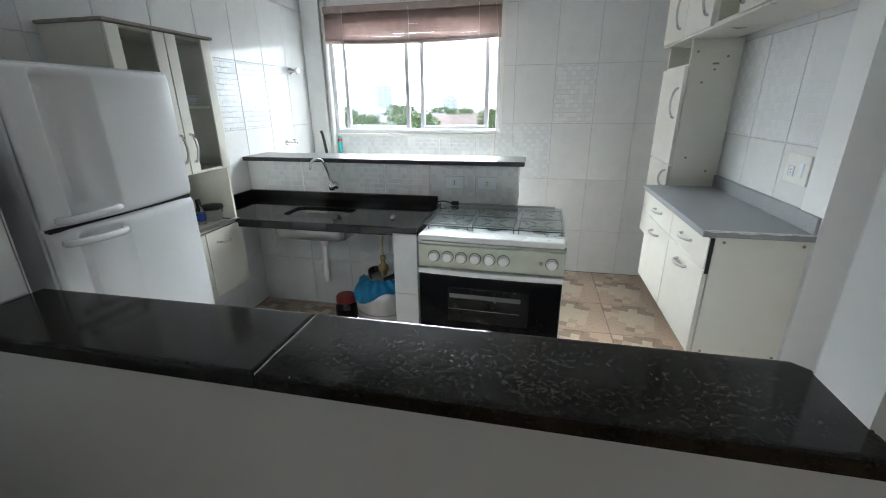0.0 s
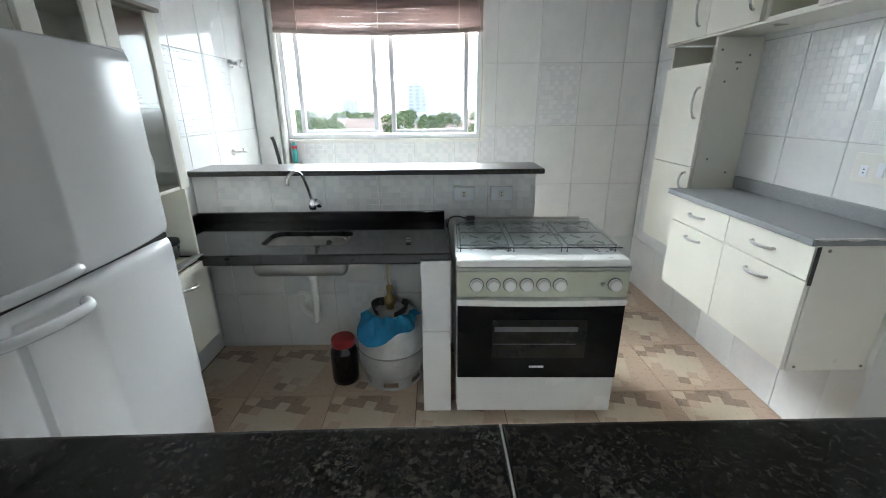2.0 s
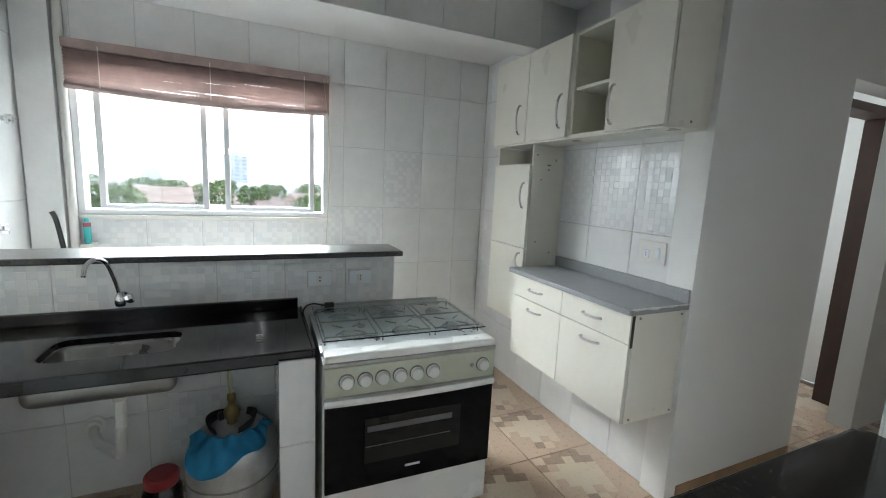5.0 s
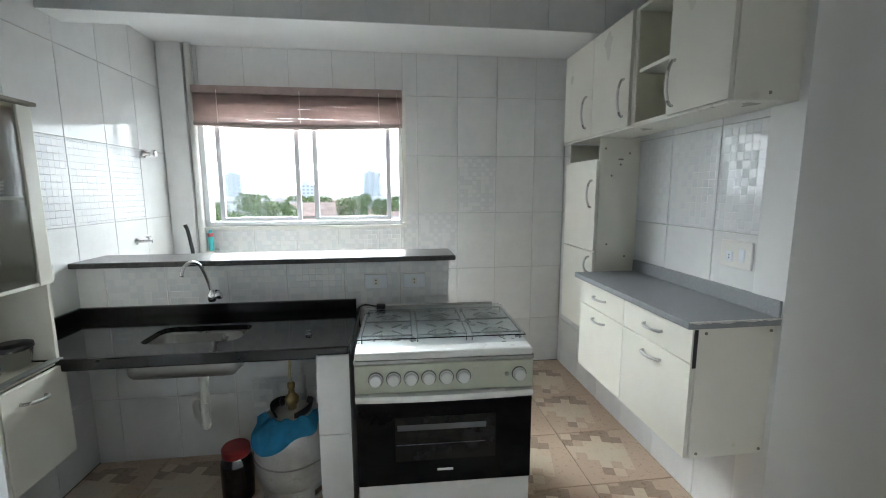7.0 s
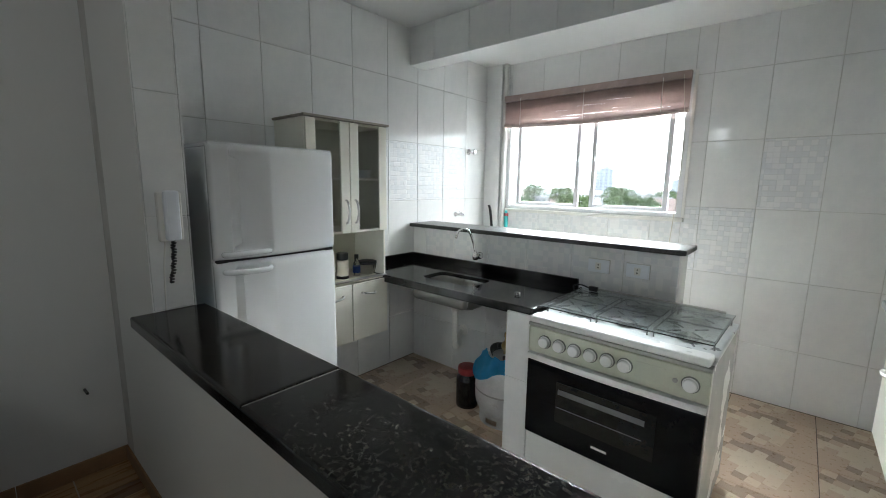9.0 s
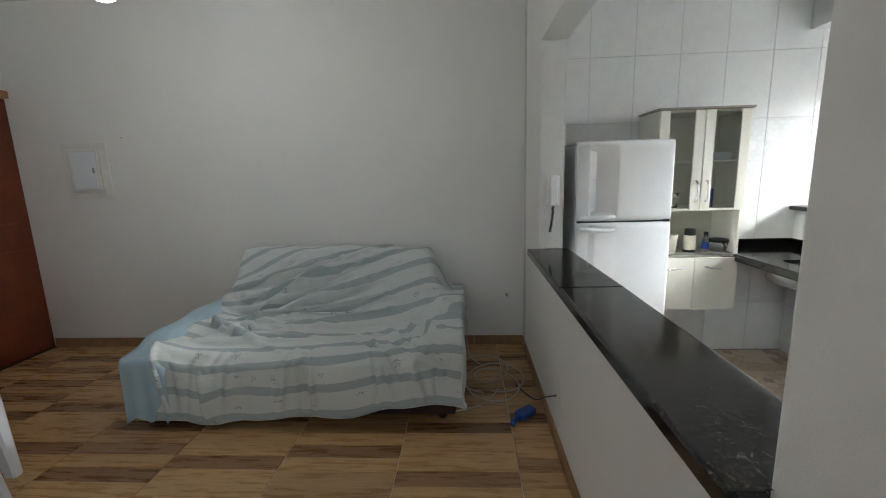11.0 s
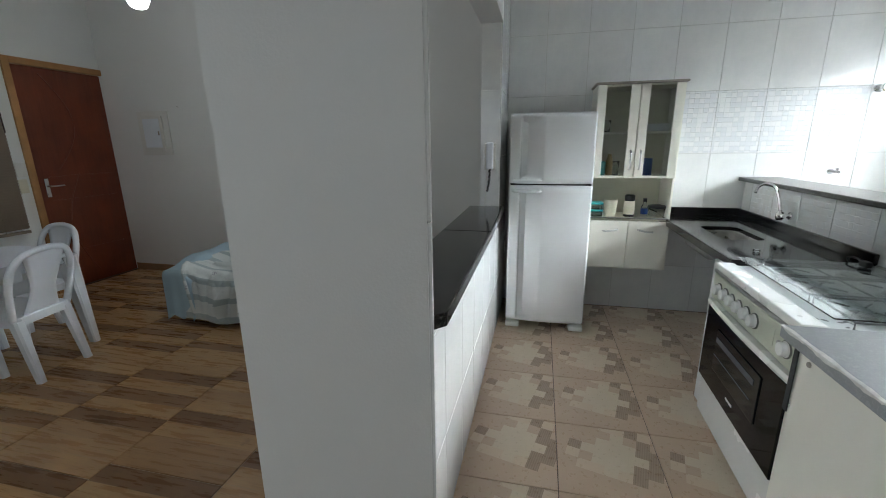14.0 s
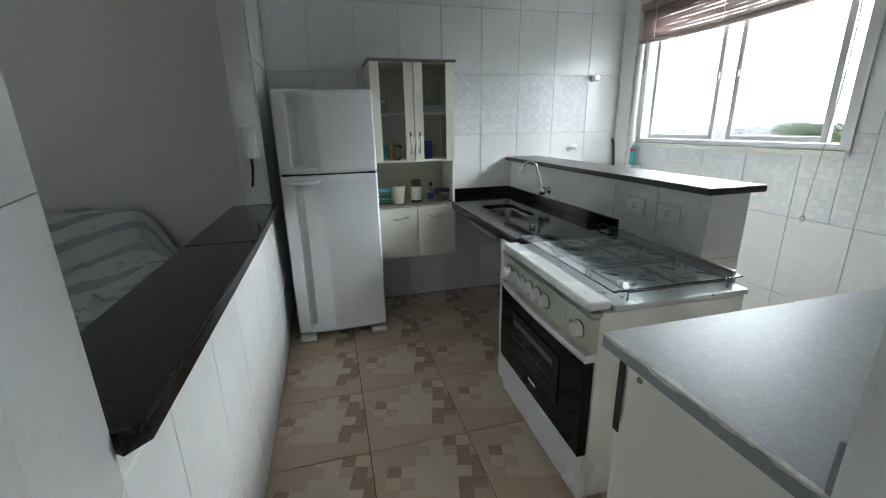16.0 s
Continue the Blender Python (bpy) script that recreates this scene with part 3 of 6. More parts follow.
def kitchen_window():
    t = thing("kitchen_window", pose((WX0 + WX1) / 2, YB + 0.02, WZ0), "four-pane sliding aluminium window looking over rooftops", "window")
    w, h = (WX1 - WX0) / 2, WZ1 - WZ0
    for nm, b in (("jamb", (-w, -w + 0.035, -0.02, 0.075, 0, h)), ("jamb", (w - 0.035, w, -0.02, 0.075, 0, h)),
                  ("head", (-w + 0.035, w - 0.035, -0.02, 0.075, h - 0.035, h)), ("track", (-w + 0.035, w - 0.035, -0.02, 0.075, 0, 0.03))):
        part(nm, box(*b, bevel=0.003), ALU, t)
    for x0, x1, y in ((-0.615, -0.04, 0.045), (0.055, 0.625, 0.045), (-w + 0.037, -0.30, 0.012), (0.31, w - 0.037, 0.012)):
        if y < 0.02:
            p = part("fixed_pane", box(x0, x1, y + 0.004, y + 0.008, 0.032, h - 0.037), GLASS, t)
            p.visible_shadow = False
            continue
        fr = bmesh.new()
        s = 0.034
        y = 0.0
        box(x0, x0 + s, y - 0.012, y + 0.012, 0.032, h - 0.037, 0.002, bm=fr)
        box(x1 - s, x1, y - 0.012, y + 0.012, 0.032, h - 0.037, 0.002, bm=fr)
        box(x0 + s, x1 - s, y - 0.012, y + 0.012, 0.032, 0.062, 0.002, bm=fr)
        box(x0 + s, x1 - s, y - 0.012, y + 0.012, h - 0.065, h - 0.037, 0.002, bm=fr)
        sash = part("sash", fr, ALU, t)
        p = part("pane", box(x0 + s, x1 - s, y - 0.002, y + 0.002, 0.062, h - 0.065), GLASS, sash)
        p.visible_shadow = False
        if x1 - x0 > 0.3:
            xx = x1 - s / 2 if x0 < -0.5 else x0 + s / 2
            part("latch", box(xx - 0.008, xx + 0.012, y - 0.026, y - 0.011, 0.40, 0.44, 0.004), ALU, sash)
    part("sill", box(-w - 0.02, w + 0.02, -0.055, -0.02, -0.03, -0.004, 0.004), PVC, t, "pale window sill strip")
    part("trim", box(-w - 0.022, -w - 0.002, -0.03, -0.022, -0.004, h + 0.02, 0.002), PVC, t)
    part("trim", box(w + 0.002, w + 0.022, -0.03, -0.022, -0.004, h + 0.02, 0.002), PVC, t)


def kitchen_blind():
    t = thing("kitchen_blind", pose((WX0 + WX1) / 2, YB - 0.06, WZ1 - 0.02), "raised brown wooden slat blind over the kitchen window", "blind")
    w = 0.715
    part("headrail", box(-w, w, -0.025, 0.025, -0.02, 0.03, 0.004), BLIND_K, t)
    n = 10
    for k in range(n):
        z = -0.03 - 0.0178 * k
        sag = 0.0 if k < 4 else 0.0035 * (k - 3)
        bm = bmesh.new()
        cols = []
        lean = 0.0135 if k != n - 2 else 0.0112
        for i in range(13):
            x = -w + 2 * w * i / 12
            dz = -sag * (1 - (x / w) ** 2) + 0.0012 * math.sin(k * 2.1 + i)
            cols.append([bm.verts.new((x, -0.014, z + dz - lean)), bm.verts.new((x, 0.014, z + dz + lean)), bm.verts.new((x, 0.0165, z + dz + lean)), bm.verts.new((x, -0.0115, z + dz - lean))])
        for a, b in zip(cols, cols[1:]):
            for q in range(4):
                bm.faces.new((a[q], b[q], b[(q + 1) % 4], a[(q + 1) % 4]))
        bm.faces.new(cols[0])
        bm.faces.new(list(reversed(cols[-1])))
        bmesh.ops.recalc_face_normals(bm, faces=bm.faces[:])
        part("slat", bm, BLIND_K, t)
    pts = [(-w + 2 * w * i / 12, 0, -0.215 - 0.022 * (1 - ((i - 6) / 6) ** 2)) for i in range(13)]
    part("bottom_rail", tube(pts, 0.019, 8), BLIND_K, t)
    for x in (-0.55, 0.0, 0.55):
        part("cord", tube([(x, -0.03, 0.0), (x, -0.03, -0.22)], 0.0025, 6), PVC, t)
    c = part("pull_cord", tube(curve_points([(w - 0.04, -0.035, 0.0), (w + 0.00, -0.05, -0.5), (w - 0.03, -0.07, -1.25)], 8), 0.0025, 6), CABLE, t)
    part("tassel", lathe([(0.004, 0), (0.012, -0.012), (0.010, -0.03), (0.003, -0.036)], 10, centre=(w - 0.03, -0.07, -1.25)), CABLE, c)


def living_blind():
    t = thing("venetian_blind", pose(-0.15, YS + 0.05, 2.22), "closed taupe aluminium venetian blind covering the window", "blind")
    w = 0.80
    part("headrail", box(-w, w, -0.02, 0.02, -0.03, 0.02, 0.003), BLIND_L, t)
    n = 66
    slat = box(-w, w, -0.0150, 0.0150, -0.0009, 0.0009)
    bmesh.ops.transform(slat, matrix=pose(0, 0, 0, 60), verts=slat.verts[:])
    first = part("slat", slat, BLIND_L, t)
    first.matrix_basis = pose(0, 0, -0.04)
    for k in range(1, n):
        o = new("slat", first.data)
        o.parent = t
        o.matrix_basis = pose(0, 0, -0.04 - 0.0232 * k, 0.7 * math.sin(k * 1.7))
    part("bottom_rail", box(-w, w, -0.012, 0.012, -1.60, -1.575, 0.004), BLIND_L, t)
    for x in (-0.62, 0.0, 0.62):
        part("ladder_cord", tube([(x, 0.014, 0), (x, 0.014, -1.58)], 0.0015, 6), BLIND_L, t)
    part("tilt_wand", tube([(-0.77, 0.035, -0.03), (-0.772, 0.05, -0.75)], 0.005, 8), DARK_WOOD, t, "dark tilt wand")


def living_window():
    t = thing("living_window", pose(-0.13, YS - 0.08, 0.72), "aluminium window with dark edge behind the blind", "window")
    for nm, b in (("jamb", (-0.75, -0.71, 0, 1.40)), ("jamb", (0.71, 0.75, 0, 1.40)), ("head", (-0.71, 0.71, 1.36, 1.40)), ("sill", (-0.71, 0.71, 0, 0.04))):
        part(nm, box(b[0], b[1], -0.03, 0.03, b[2], b[3], 0.003), DARK_WOOD, t)
    for x in (-0.355, 0.355):
        p = part("pane", box(x - 0.355, x + 0.355, -0.003, 0.003, 0.04, 1.36), GLASS, t)
        p.visible_shadow = False
    part("casing", box(-0.80, -0.755, 0.081, 0.10, 0.05, 1.30, 0.003), DARK_WOOD, t, "dark wooden casing strip")


def inner_door_frame():
    t = thing("inner_doorway", pose(2.14, 1.84, 0), "dark wooden frame of an open inner doorway", "door frame")
    part("jamb", box(0.322, 0.375, 0.12, 0.27, 0, 2.0, 0.004), DARK_WOOD, t)
    part("jamb", box(1.0, 1.05, 0.12, 0.27, 0, 2.0, 0.004), DARK_WOOD, t)
    part("head", box(0.322, 1.05, 0.12, 0.27, 2.0, 2.05, 0.004), DARK_WOOD, t)


entrance_door(); kitchen_window(); kitchen_blind(); living_blind(); living_window(); inner_door_frame()


# ---- handles and boards for the cabinets ----
def bow_handle(parent, m, length=0.11, label="curved satin metal handle"):
    h = length / 2
    pts = curve_points([(-h, 0, 0), (-h * 0.92, -0.014, 0), (-h * 0.5, -0.027, 0), (0, -0.031, 0), (h * 0.5, -0.027, 0), (h * 0.92, -0.014, 0), (h, 0, 0)], 4)
    o = part("handle", tube(pts, 0.0062, 8), HANDLE_M, parent, label, smooth=True)
    o.matrix_basis = m
    return o


def boards(parent, mat, rows):
    """Separate panels of a cabinet carcass."""
    for nm, bb in rows:
        part(nm, box(*bb, bevel=0.0015, seg=1), mat, parent)


# cabinets on the right: local x runs along the wall away from the passage, local -y is the front
def right_m(y, z):
    return pose(XR - 0.002, y, z, 0, 0, 90) @ pose(0, 0, 0)


def base_cabinet():
    t = thing("base_cabinet", right_m(1.79, 0), "wall-hung white laminate base cabinet with two drawers and doors", "cabinet")
    L, D = 0.865, 0.312
    boards(t, LAMINATE, (("side_panel", (0, 0.016, 0, D, 0.452, 0.945)), ("side_panel", (L - 0.016, L, 0, D, 0.452, 0.945)),
                         ("bottom_panel", (0.0165, L - 0.0165, 0, D, 0.452, 0.468)), ("back_panel", (0.0165, L - 0.0165, 0, 0.01, 0.4685, 0.945))))
    for k, (x0, x1) in enumerate(((0.004, 0.432), (0.436, L - 0.004))):
        d = part("drawer_front", box(x0, x1, D + 0.002, D + 0.018, 0.815, 0.938, 0.002), LAMINATE, t)
        bow_handle(d, pose((x0 + x1) / 2, D + 0.018, 0.878, 0, 0, 180))
        d = part("door", box(x0, x1, D + 0.002, D + 0.018, 0.455, 0.810, 0.002), LAMINATE, t)
        bow_handle(d, pose((x0 + x1) / 2, D + 0.018, 0.762, 0, 0, 180))
    for x, z in ((0.0, 0.925), (0.0, 0.47)):
        for y in (0.03, D - 0.03):
            o = part("screw_cap", lathe([(0.006, 0), (0.005, 0.003)], 10), EDGE, t, "small dark screw")
            o.matrix_basis = pose(x, y, z, 0, -90)
    part("hinge_strip", box(-0.004, -0.001, D + 0.002, D + 0.016, 0.80, 0.94, 0.001), DARKGAP, t, "dark exposed drawer runner")
    w = thing("worktop", right_m(1.775, 0.946), "grey speckled laminate worktop with chipped edge on the base cabinet", "countertop")
    part("top", box(0, L + 0.035, 0.0, 0.362, 0, 0.026, 0.004), GREYTOP, w)
    part("backsplash", box(0, L + 0.035, 0.0, 0.022, 0.0265, 0.088, 0.003), GREYTOP, w, "speckled upstand against the wall")
    part("edge_band", box(-0.003, -0.0005, 0.0, 0.358, 0.002, 0.024, 0.0005), GREYTOP, w, "worn dark edge of the chipboard")
    bm, cols = bmesh.new(), []
    for i in range(91):
        y = 0.002 + 0.358 * i / 90
        n = noise.noise(Vector((y * 34, 2.0, 0.5))) + 0.6 * noise.noise(Vector((y * 95, 7.0, 0.5)))
        d = 0.0035 + 0.0035 * max(-0.8, n)
        cols.append([bm.verts.new((-0.0034, y, 0.0262 - 1.3 * d)), bm.verts.new((-0.0034, y, 0.0262)), bm.verts.new((0.0012 + 0.8 * d, y, 0.0268)), bm.verts.new((0.0005, y, 0.0255))])
    for a, c in zip(cols, cols[1:]):
        for q in range(4):
            bm.faces.new((a[q], c[q], c[(q + 1) % 4], a[(q + 1) % 4]))
    bmesh.ops.recalc_face_normals(bm, faces=bm.faces[:])
    part("peeled_edge", bm, plain("peeled_laminate", (0.66, 0.65, 0.62), 0.7, vary=0.2, scale=40), w, "pale peeled laminate along the rim")


def tall_cabinet():
    t = thing("tall_cabinet", right_m(2.70, 0), "tall narrow wall-hung white cabinet with open niche on top", "cabinet")
    L, D, z0, z1 = 0.40, 0.230, 0.60, 1.702
    boards(t, LAMINATE, (("side_panel", (0, 0.016, 0, D, z0, z1)), ("side_panel", (L - 0.016, L, 0, D, z0, z1)),
                         ("bottom_panel", (0.0165, L - 0.0165, 0, D, z0, z0 + 0.016)), ("shelf", (0.0165, L - 0.0165, 0.009, D, 1.07, 1.086)),
                         ("shelf", (0.0165, L - 0.0165, 0.009, D, 1.575, 1.591)), ("back_panel", (0.0165, L - 0.0165, 0, 0.008, z0 + 0.0165, z1))))
    part("niche_back", box(0.017, L - 0.017, 0.009, 0.012, 1.593, 1.70), LAM_IN, t, "cream inside of the open niche")
    for a, c in ((0.603, 1.076), (1.082, 1.580)):
        d = part("door", box(0.003, L - 0.003, D + 0.002, D + 0.018, a, c, 0.002), LAMINATE, t)
        bow_handle(d, pose(0.045, D + 0.018, 1.0 if a < 0.8 else 1.40, 0, 90, 180), 0.15 if a > 0.8 else 0.09)
    for y, z in ((0.06, 1.62), (0.16, 1.50), (0.11, 1.56), (0.06, 1.05), (0.17, 1.12), (0.2, 1.645)):
        o = part("screw_cap", lathe([(0.006, 0), (0.005, 0.003)], 10), EDGE, t)
        o.matrix_basis = pose(0, y, z, 0, -90)
    part("scuff", box(-0.0016, -0.0004, 0.095, 0.125, 1.583, 1.592, 0.0004), EDGE, t, "chipped brown mark on the side")


def wall_cabinets():
    z0, z1, D = 1.712, 2.225, 0.250
    rows = ((1.80, 2.105, "door", 0), (2.105, 2.37, "niche", 0), (2.37, 2.735, "door", 1), (2.735, 3.11, "door", 1))
    u1 = thing("wall_cabinet", right_m(1.80, 0), "white laminate wall cabinet with doors and open shelf", "cabinet", "wall cabinets")
    boards(u1, LAMINATE, (("side_panel", (0, 0.015, 0, D, z0, z1)), ("divider", (0.305, 0.32, 0.0085, D, z0 + 0.0155, z1 - 0.0155)), ("side_panel", (0.57, 0.585, 0, D, z0, z1)),
                          ("bottom_panel", (0.0155, 0.5695, 0, D, z0, z0 + 0.015)), ("top_panel", (0.0155, 0.5695, 0, D, z1 - 0.015, z1)),
                          ("back_panel", (0.0155, 0.5695, 0, 0.008, z0 + 0.0155, z1 - 0.0155))))
    part("niche_back", box(0.322, 0.568, 0.009, 0.012, z0 + 0.017, z1 - 0.017), LAM_IN, u1, "cream back of the open shelf")
    part("niche_side", box(0.565, 0.569, 0.013, D - 0.004, z0 + 0.017, z1 - 0.017), LAM_IN, u1, "cream side of the open shelf")
    part("shelf", box(0.321, 0.564, 0.013, D - 0.012, 1.945, 1.960, 0.001), LAMINATE, u1)
    d = part("door", box(0.003, 0.317, D + 0.002, D + 0.018, z0 + 0.003, z1 - 0.003, 0.002), LAMINATE, u1)
    bow_handle(d, pose(0.28, D + 0.018, 1.83, 0, 90, 180), 0.17)
    o = part("screw_cap", lathe([(0.006, 0), (0.005, 0.003)], 10), EDGE, u1)
    o.matrix_basis = pose(0, 0.12, z0 + 0.025, 0, -90)
    u2 = thing("wall_cabinet", right_m(2.388, 0), "white laminate two-door wall cabinet over the tall unit", "cabinet", "wall cabinets")
    boards(u2, LAMINATE, (("side_panel", (0, 0.015, 0, D, z0, z1)), ("side_panel", (0.707, 0.722, 0, D, z0, z1)),
                          ("bottom_panel", (0.0155, 0.7065, 0, D, z0, z0 + 0.015)), ("top_panel", (0.0155, 0.7065, 0, D, z1 - 0.015, z1)),
                          ("back_panel", (0.0155, 0.7065, 0, 0.008, z0 + 0.0155, z1 - 0.0155))))
    for k, (x0, x1) in enumerate(((0.003, 0.358), (0.363, 0.719))):
        d = part("door", box(x0, x1, D + 0.002, D + 0.018, z0 + 0.003, z1 - 0.003, 0.002), LAMINATE, u2)
        bow_handle(d, pose(x0 + 0.045 if k == 0 else x0 + 0.06, D + 0.018, 1.85, 0, 90, 180), 0.17)
    part("light_rail", box(-0.588, 0.722, D - 0.01, D + 0.016, z0 - 0.010, z0 - 0.001, 0.002), LAMINATE, u2)


base_cabinet(); tall_cabinet(); wall_cabinets()


# ---- fridge: local -y is the back, front faces +x in the room ----
def fridge():
    W, D, H = 0.552, 0.50, 1.525
    t = thing("refrigerator", pose(-1.72, 1.34, 0, 0, 0, 90), "tall white two-door refrigerator with moulded handles", "refrigerator")

    def door(z0, z1):
        bm = bmesh.new()
        n, rows = 110, []
        zs = [z0, z0 + 0.006, z0 + 0.016, z0 + 0.03, z0 + 0.06, (z0 + z1) / 2, z1 - 0.06, z1 - 0.03, z1 - 0.016, z1 - 0.006, z1]
        ins = [0.016, 0.007, 0.002, 0.0, 0.0, 0.0, 0.0, 0.0, 0.002, 0.007, 0.016]
        for k, (z, c) in enumerate(zip(zs, ins)):
            row = []
            deep = 1.0 if 3 < k < len(zs) - 4 else (0.6 if k in (3, len(zs) - 4) else 0.0)
            for i in range(n + 1):
                x = -W / 2 + W * i / n
                bow = 0.026 * (1 - (2 * x / W) ** 2)
                e = 0.012 * max(0, 1 - min(i, n - i) / 2) ** 2
                # scooped flute beside the handle edge
                f = (x + 0.205) / 0.16
                scoop = 0.0 if f < 0 or f > 1 else 0.045 * (min(1, f / 0.08) if f < 0.08 else math.cos((f - 0.08) / 0.92 * math.pi / 2) ** 1.2)
                row.append(bm.verts.new((x, -(D + 0.026 + bow - c - e - scoop * deep), z)))
            back = [bm.verts.new((W / 2, -D - 0.002, z)), bm.verts.new((-W / 2, -D - 0.002, z))]
            rows.append(row + back)
        for a, b in zip(rows, rows[1:]):
            m = len(a)
            for i in range(m):
                bm.faces.new((a[i], a[(i + 1) % m], b[(i + 1) % m], b[i]))
        bm.faces.new(list(reversed(rows[0]))); bm.faces.new(rows[-1])
        bmesh.ops.recalc_face_normals(bm, faces=bm.faces[:])
        return bm
    part("body", box(-W / 2, W / 2, -D, 0, 0.05, H - 0.012, 0.012), FRIDGE_W, t)
    part("top_cap", box(-W / 2 + 0.004, W / 2 - 0.004, -D - 0.02, -0.01, H - 0.012, H + 0.004, 0.006), FRIDGE_W, t)
    up = part("freezer_door", door(1.068, H), FRIDGE_W, t, smooth=True)
    lo = part("fridge_door", door(0.062, 1.058), FRIDGE_W, t, smooth=True)
    # dark strip set between the doors in place of the shade there
    part("door_gap_shade", box(-W / 2 + 0.01, W / 2 - 0.01, -D - 0.02, -D, 1.056, 1.07), DARKGAP, t, "dark strip standing in for shade between the doors")
    for d, z, dz in ((up, 1.092, 1), (lo, 1.022, -1)):
        # bar pull along the seam near the hinge-free edge
        pts = curve_points([(-0.245, -D - 0.030, z), (-0.232, -D - 0.055, z), (-0.16, -D - 0.070, z + 0.003 * dz), (-0.085, -D - 0.070, z + 0.004 * dz), (-0.06, -D - 0.045, z)], 5)
        part("handle", tube(pts, [0.009] + [0.0115] * (len(pts) - 2) + [0.010], 10), FRIDGE_W, d, "moulded white pull handle", smooth=True)
    for x in (-W / 2 + 0.05, W / 2 - 0.05):
        for y in (-0.06, -D + 0.03):
            part("foot", lathe([(0.022, 0), (0.022, 0.03), (0.016, 0.052)], 14, centre=(x, y, 0)), PVC, t)
        part("foot_cover", box(x - 0.05, x + 0.05, -D - 0.05, -D + 0.02, 0.014, 0.050, 0.012), PVC, t)


fridge()


# ---- dish cabinet on the left wall: local -y is its front ----
def dish_cabinet():
    W, D, z0, z1 = 0.55, 0.30, 0.425, 1.715
    t = thing("dish_cabinet", pose(XL + 0.004, 1.905, 0, 0, 0, 90), "white hanging kitchen cabinet with glass doors and open middle shelf", "cabinet")
    h = W / 2
    boards(t, LAMINATE, (("side_panel", (-h, -h + 0.014, -D, 0, z0, z1)), ("side_panel", (h - 0.014, h, -D, 0, z0, z1))))
    boards(t, LAM_IN, [("shelf", (-h + 0.0145, h - 0.0145, -D, -0.0085, z, z + 0.014)) for z in (z0, 0.785, 1.088, z1 - 0.014)])
    boards(t, LAM_IN, (("back_panel", (-h + 0.0145, h - 0.0145, -0.008, 0, z0, z1)),))
    part("cornice", box(-h - 0.012, h + 0.012, -D - 0.028, 0, z1 + 0.001, z1 + 0.014, 0.003), EDGE, t, "grey top board")
    part("tray", box(-h + 0.002, h - 0.002, -D - 0.014, -D + 0.02, 0.799, 0.806, 0.002), STEEL, t, "shiny edge of the open shelf")
    part("inner_shelf", box(-h + 0.015, h - 0.015, -D + 0.03, -0.01, 1.395, 1.407, 0.001), LAMINATE, t)
    for s, (x0, x1) in ((-1, (-h + 0.002, -0.003)), (1, (0.003, h - 0.002))):
        fr = bmesh.new()
        for a, c in ((x0, x0 + 0.058), (x1 - 0.058, x1)):
            box(a, c, -D - 0.018, -D - 0.002, 1.092, z1 - 0.003, 0.003, bm=fr)
        box(x0 + 0.058, x1 - 0.058, -D - 0.013, -D - 0.004, 1.092, 1.104, 0.001, bm=fr)
        d = part("glass_door", fr, LAMINATE, t)
        p = part("pane", box(x0 + 0.058, x1 - 0.058, -D - 0.010, -D - 0.006, 1.104, z1 - 0.005), TINTED, d)
        p.visible_shadow = False
        bow_handle(d, pose(-0.032 * -s, -D - 0.018, 1.215, 0, 90, 0), 0.13)
        d = part("lower_door", box(x0, x1, -D - 0.018, -D - 0.002, z0 + 0.003, 0.782, 0.002), LAMINATE, t)
        bow_handle(d, pose((x0 + x1) / 2 + 0.02 * -s, -D - 0.018, 0.715, 0, 8 * s, 0), 0.10)
    return t


dish_cabinet()


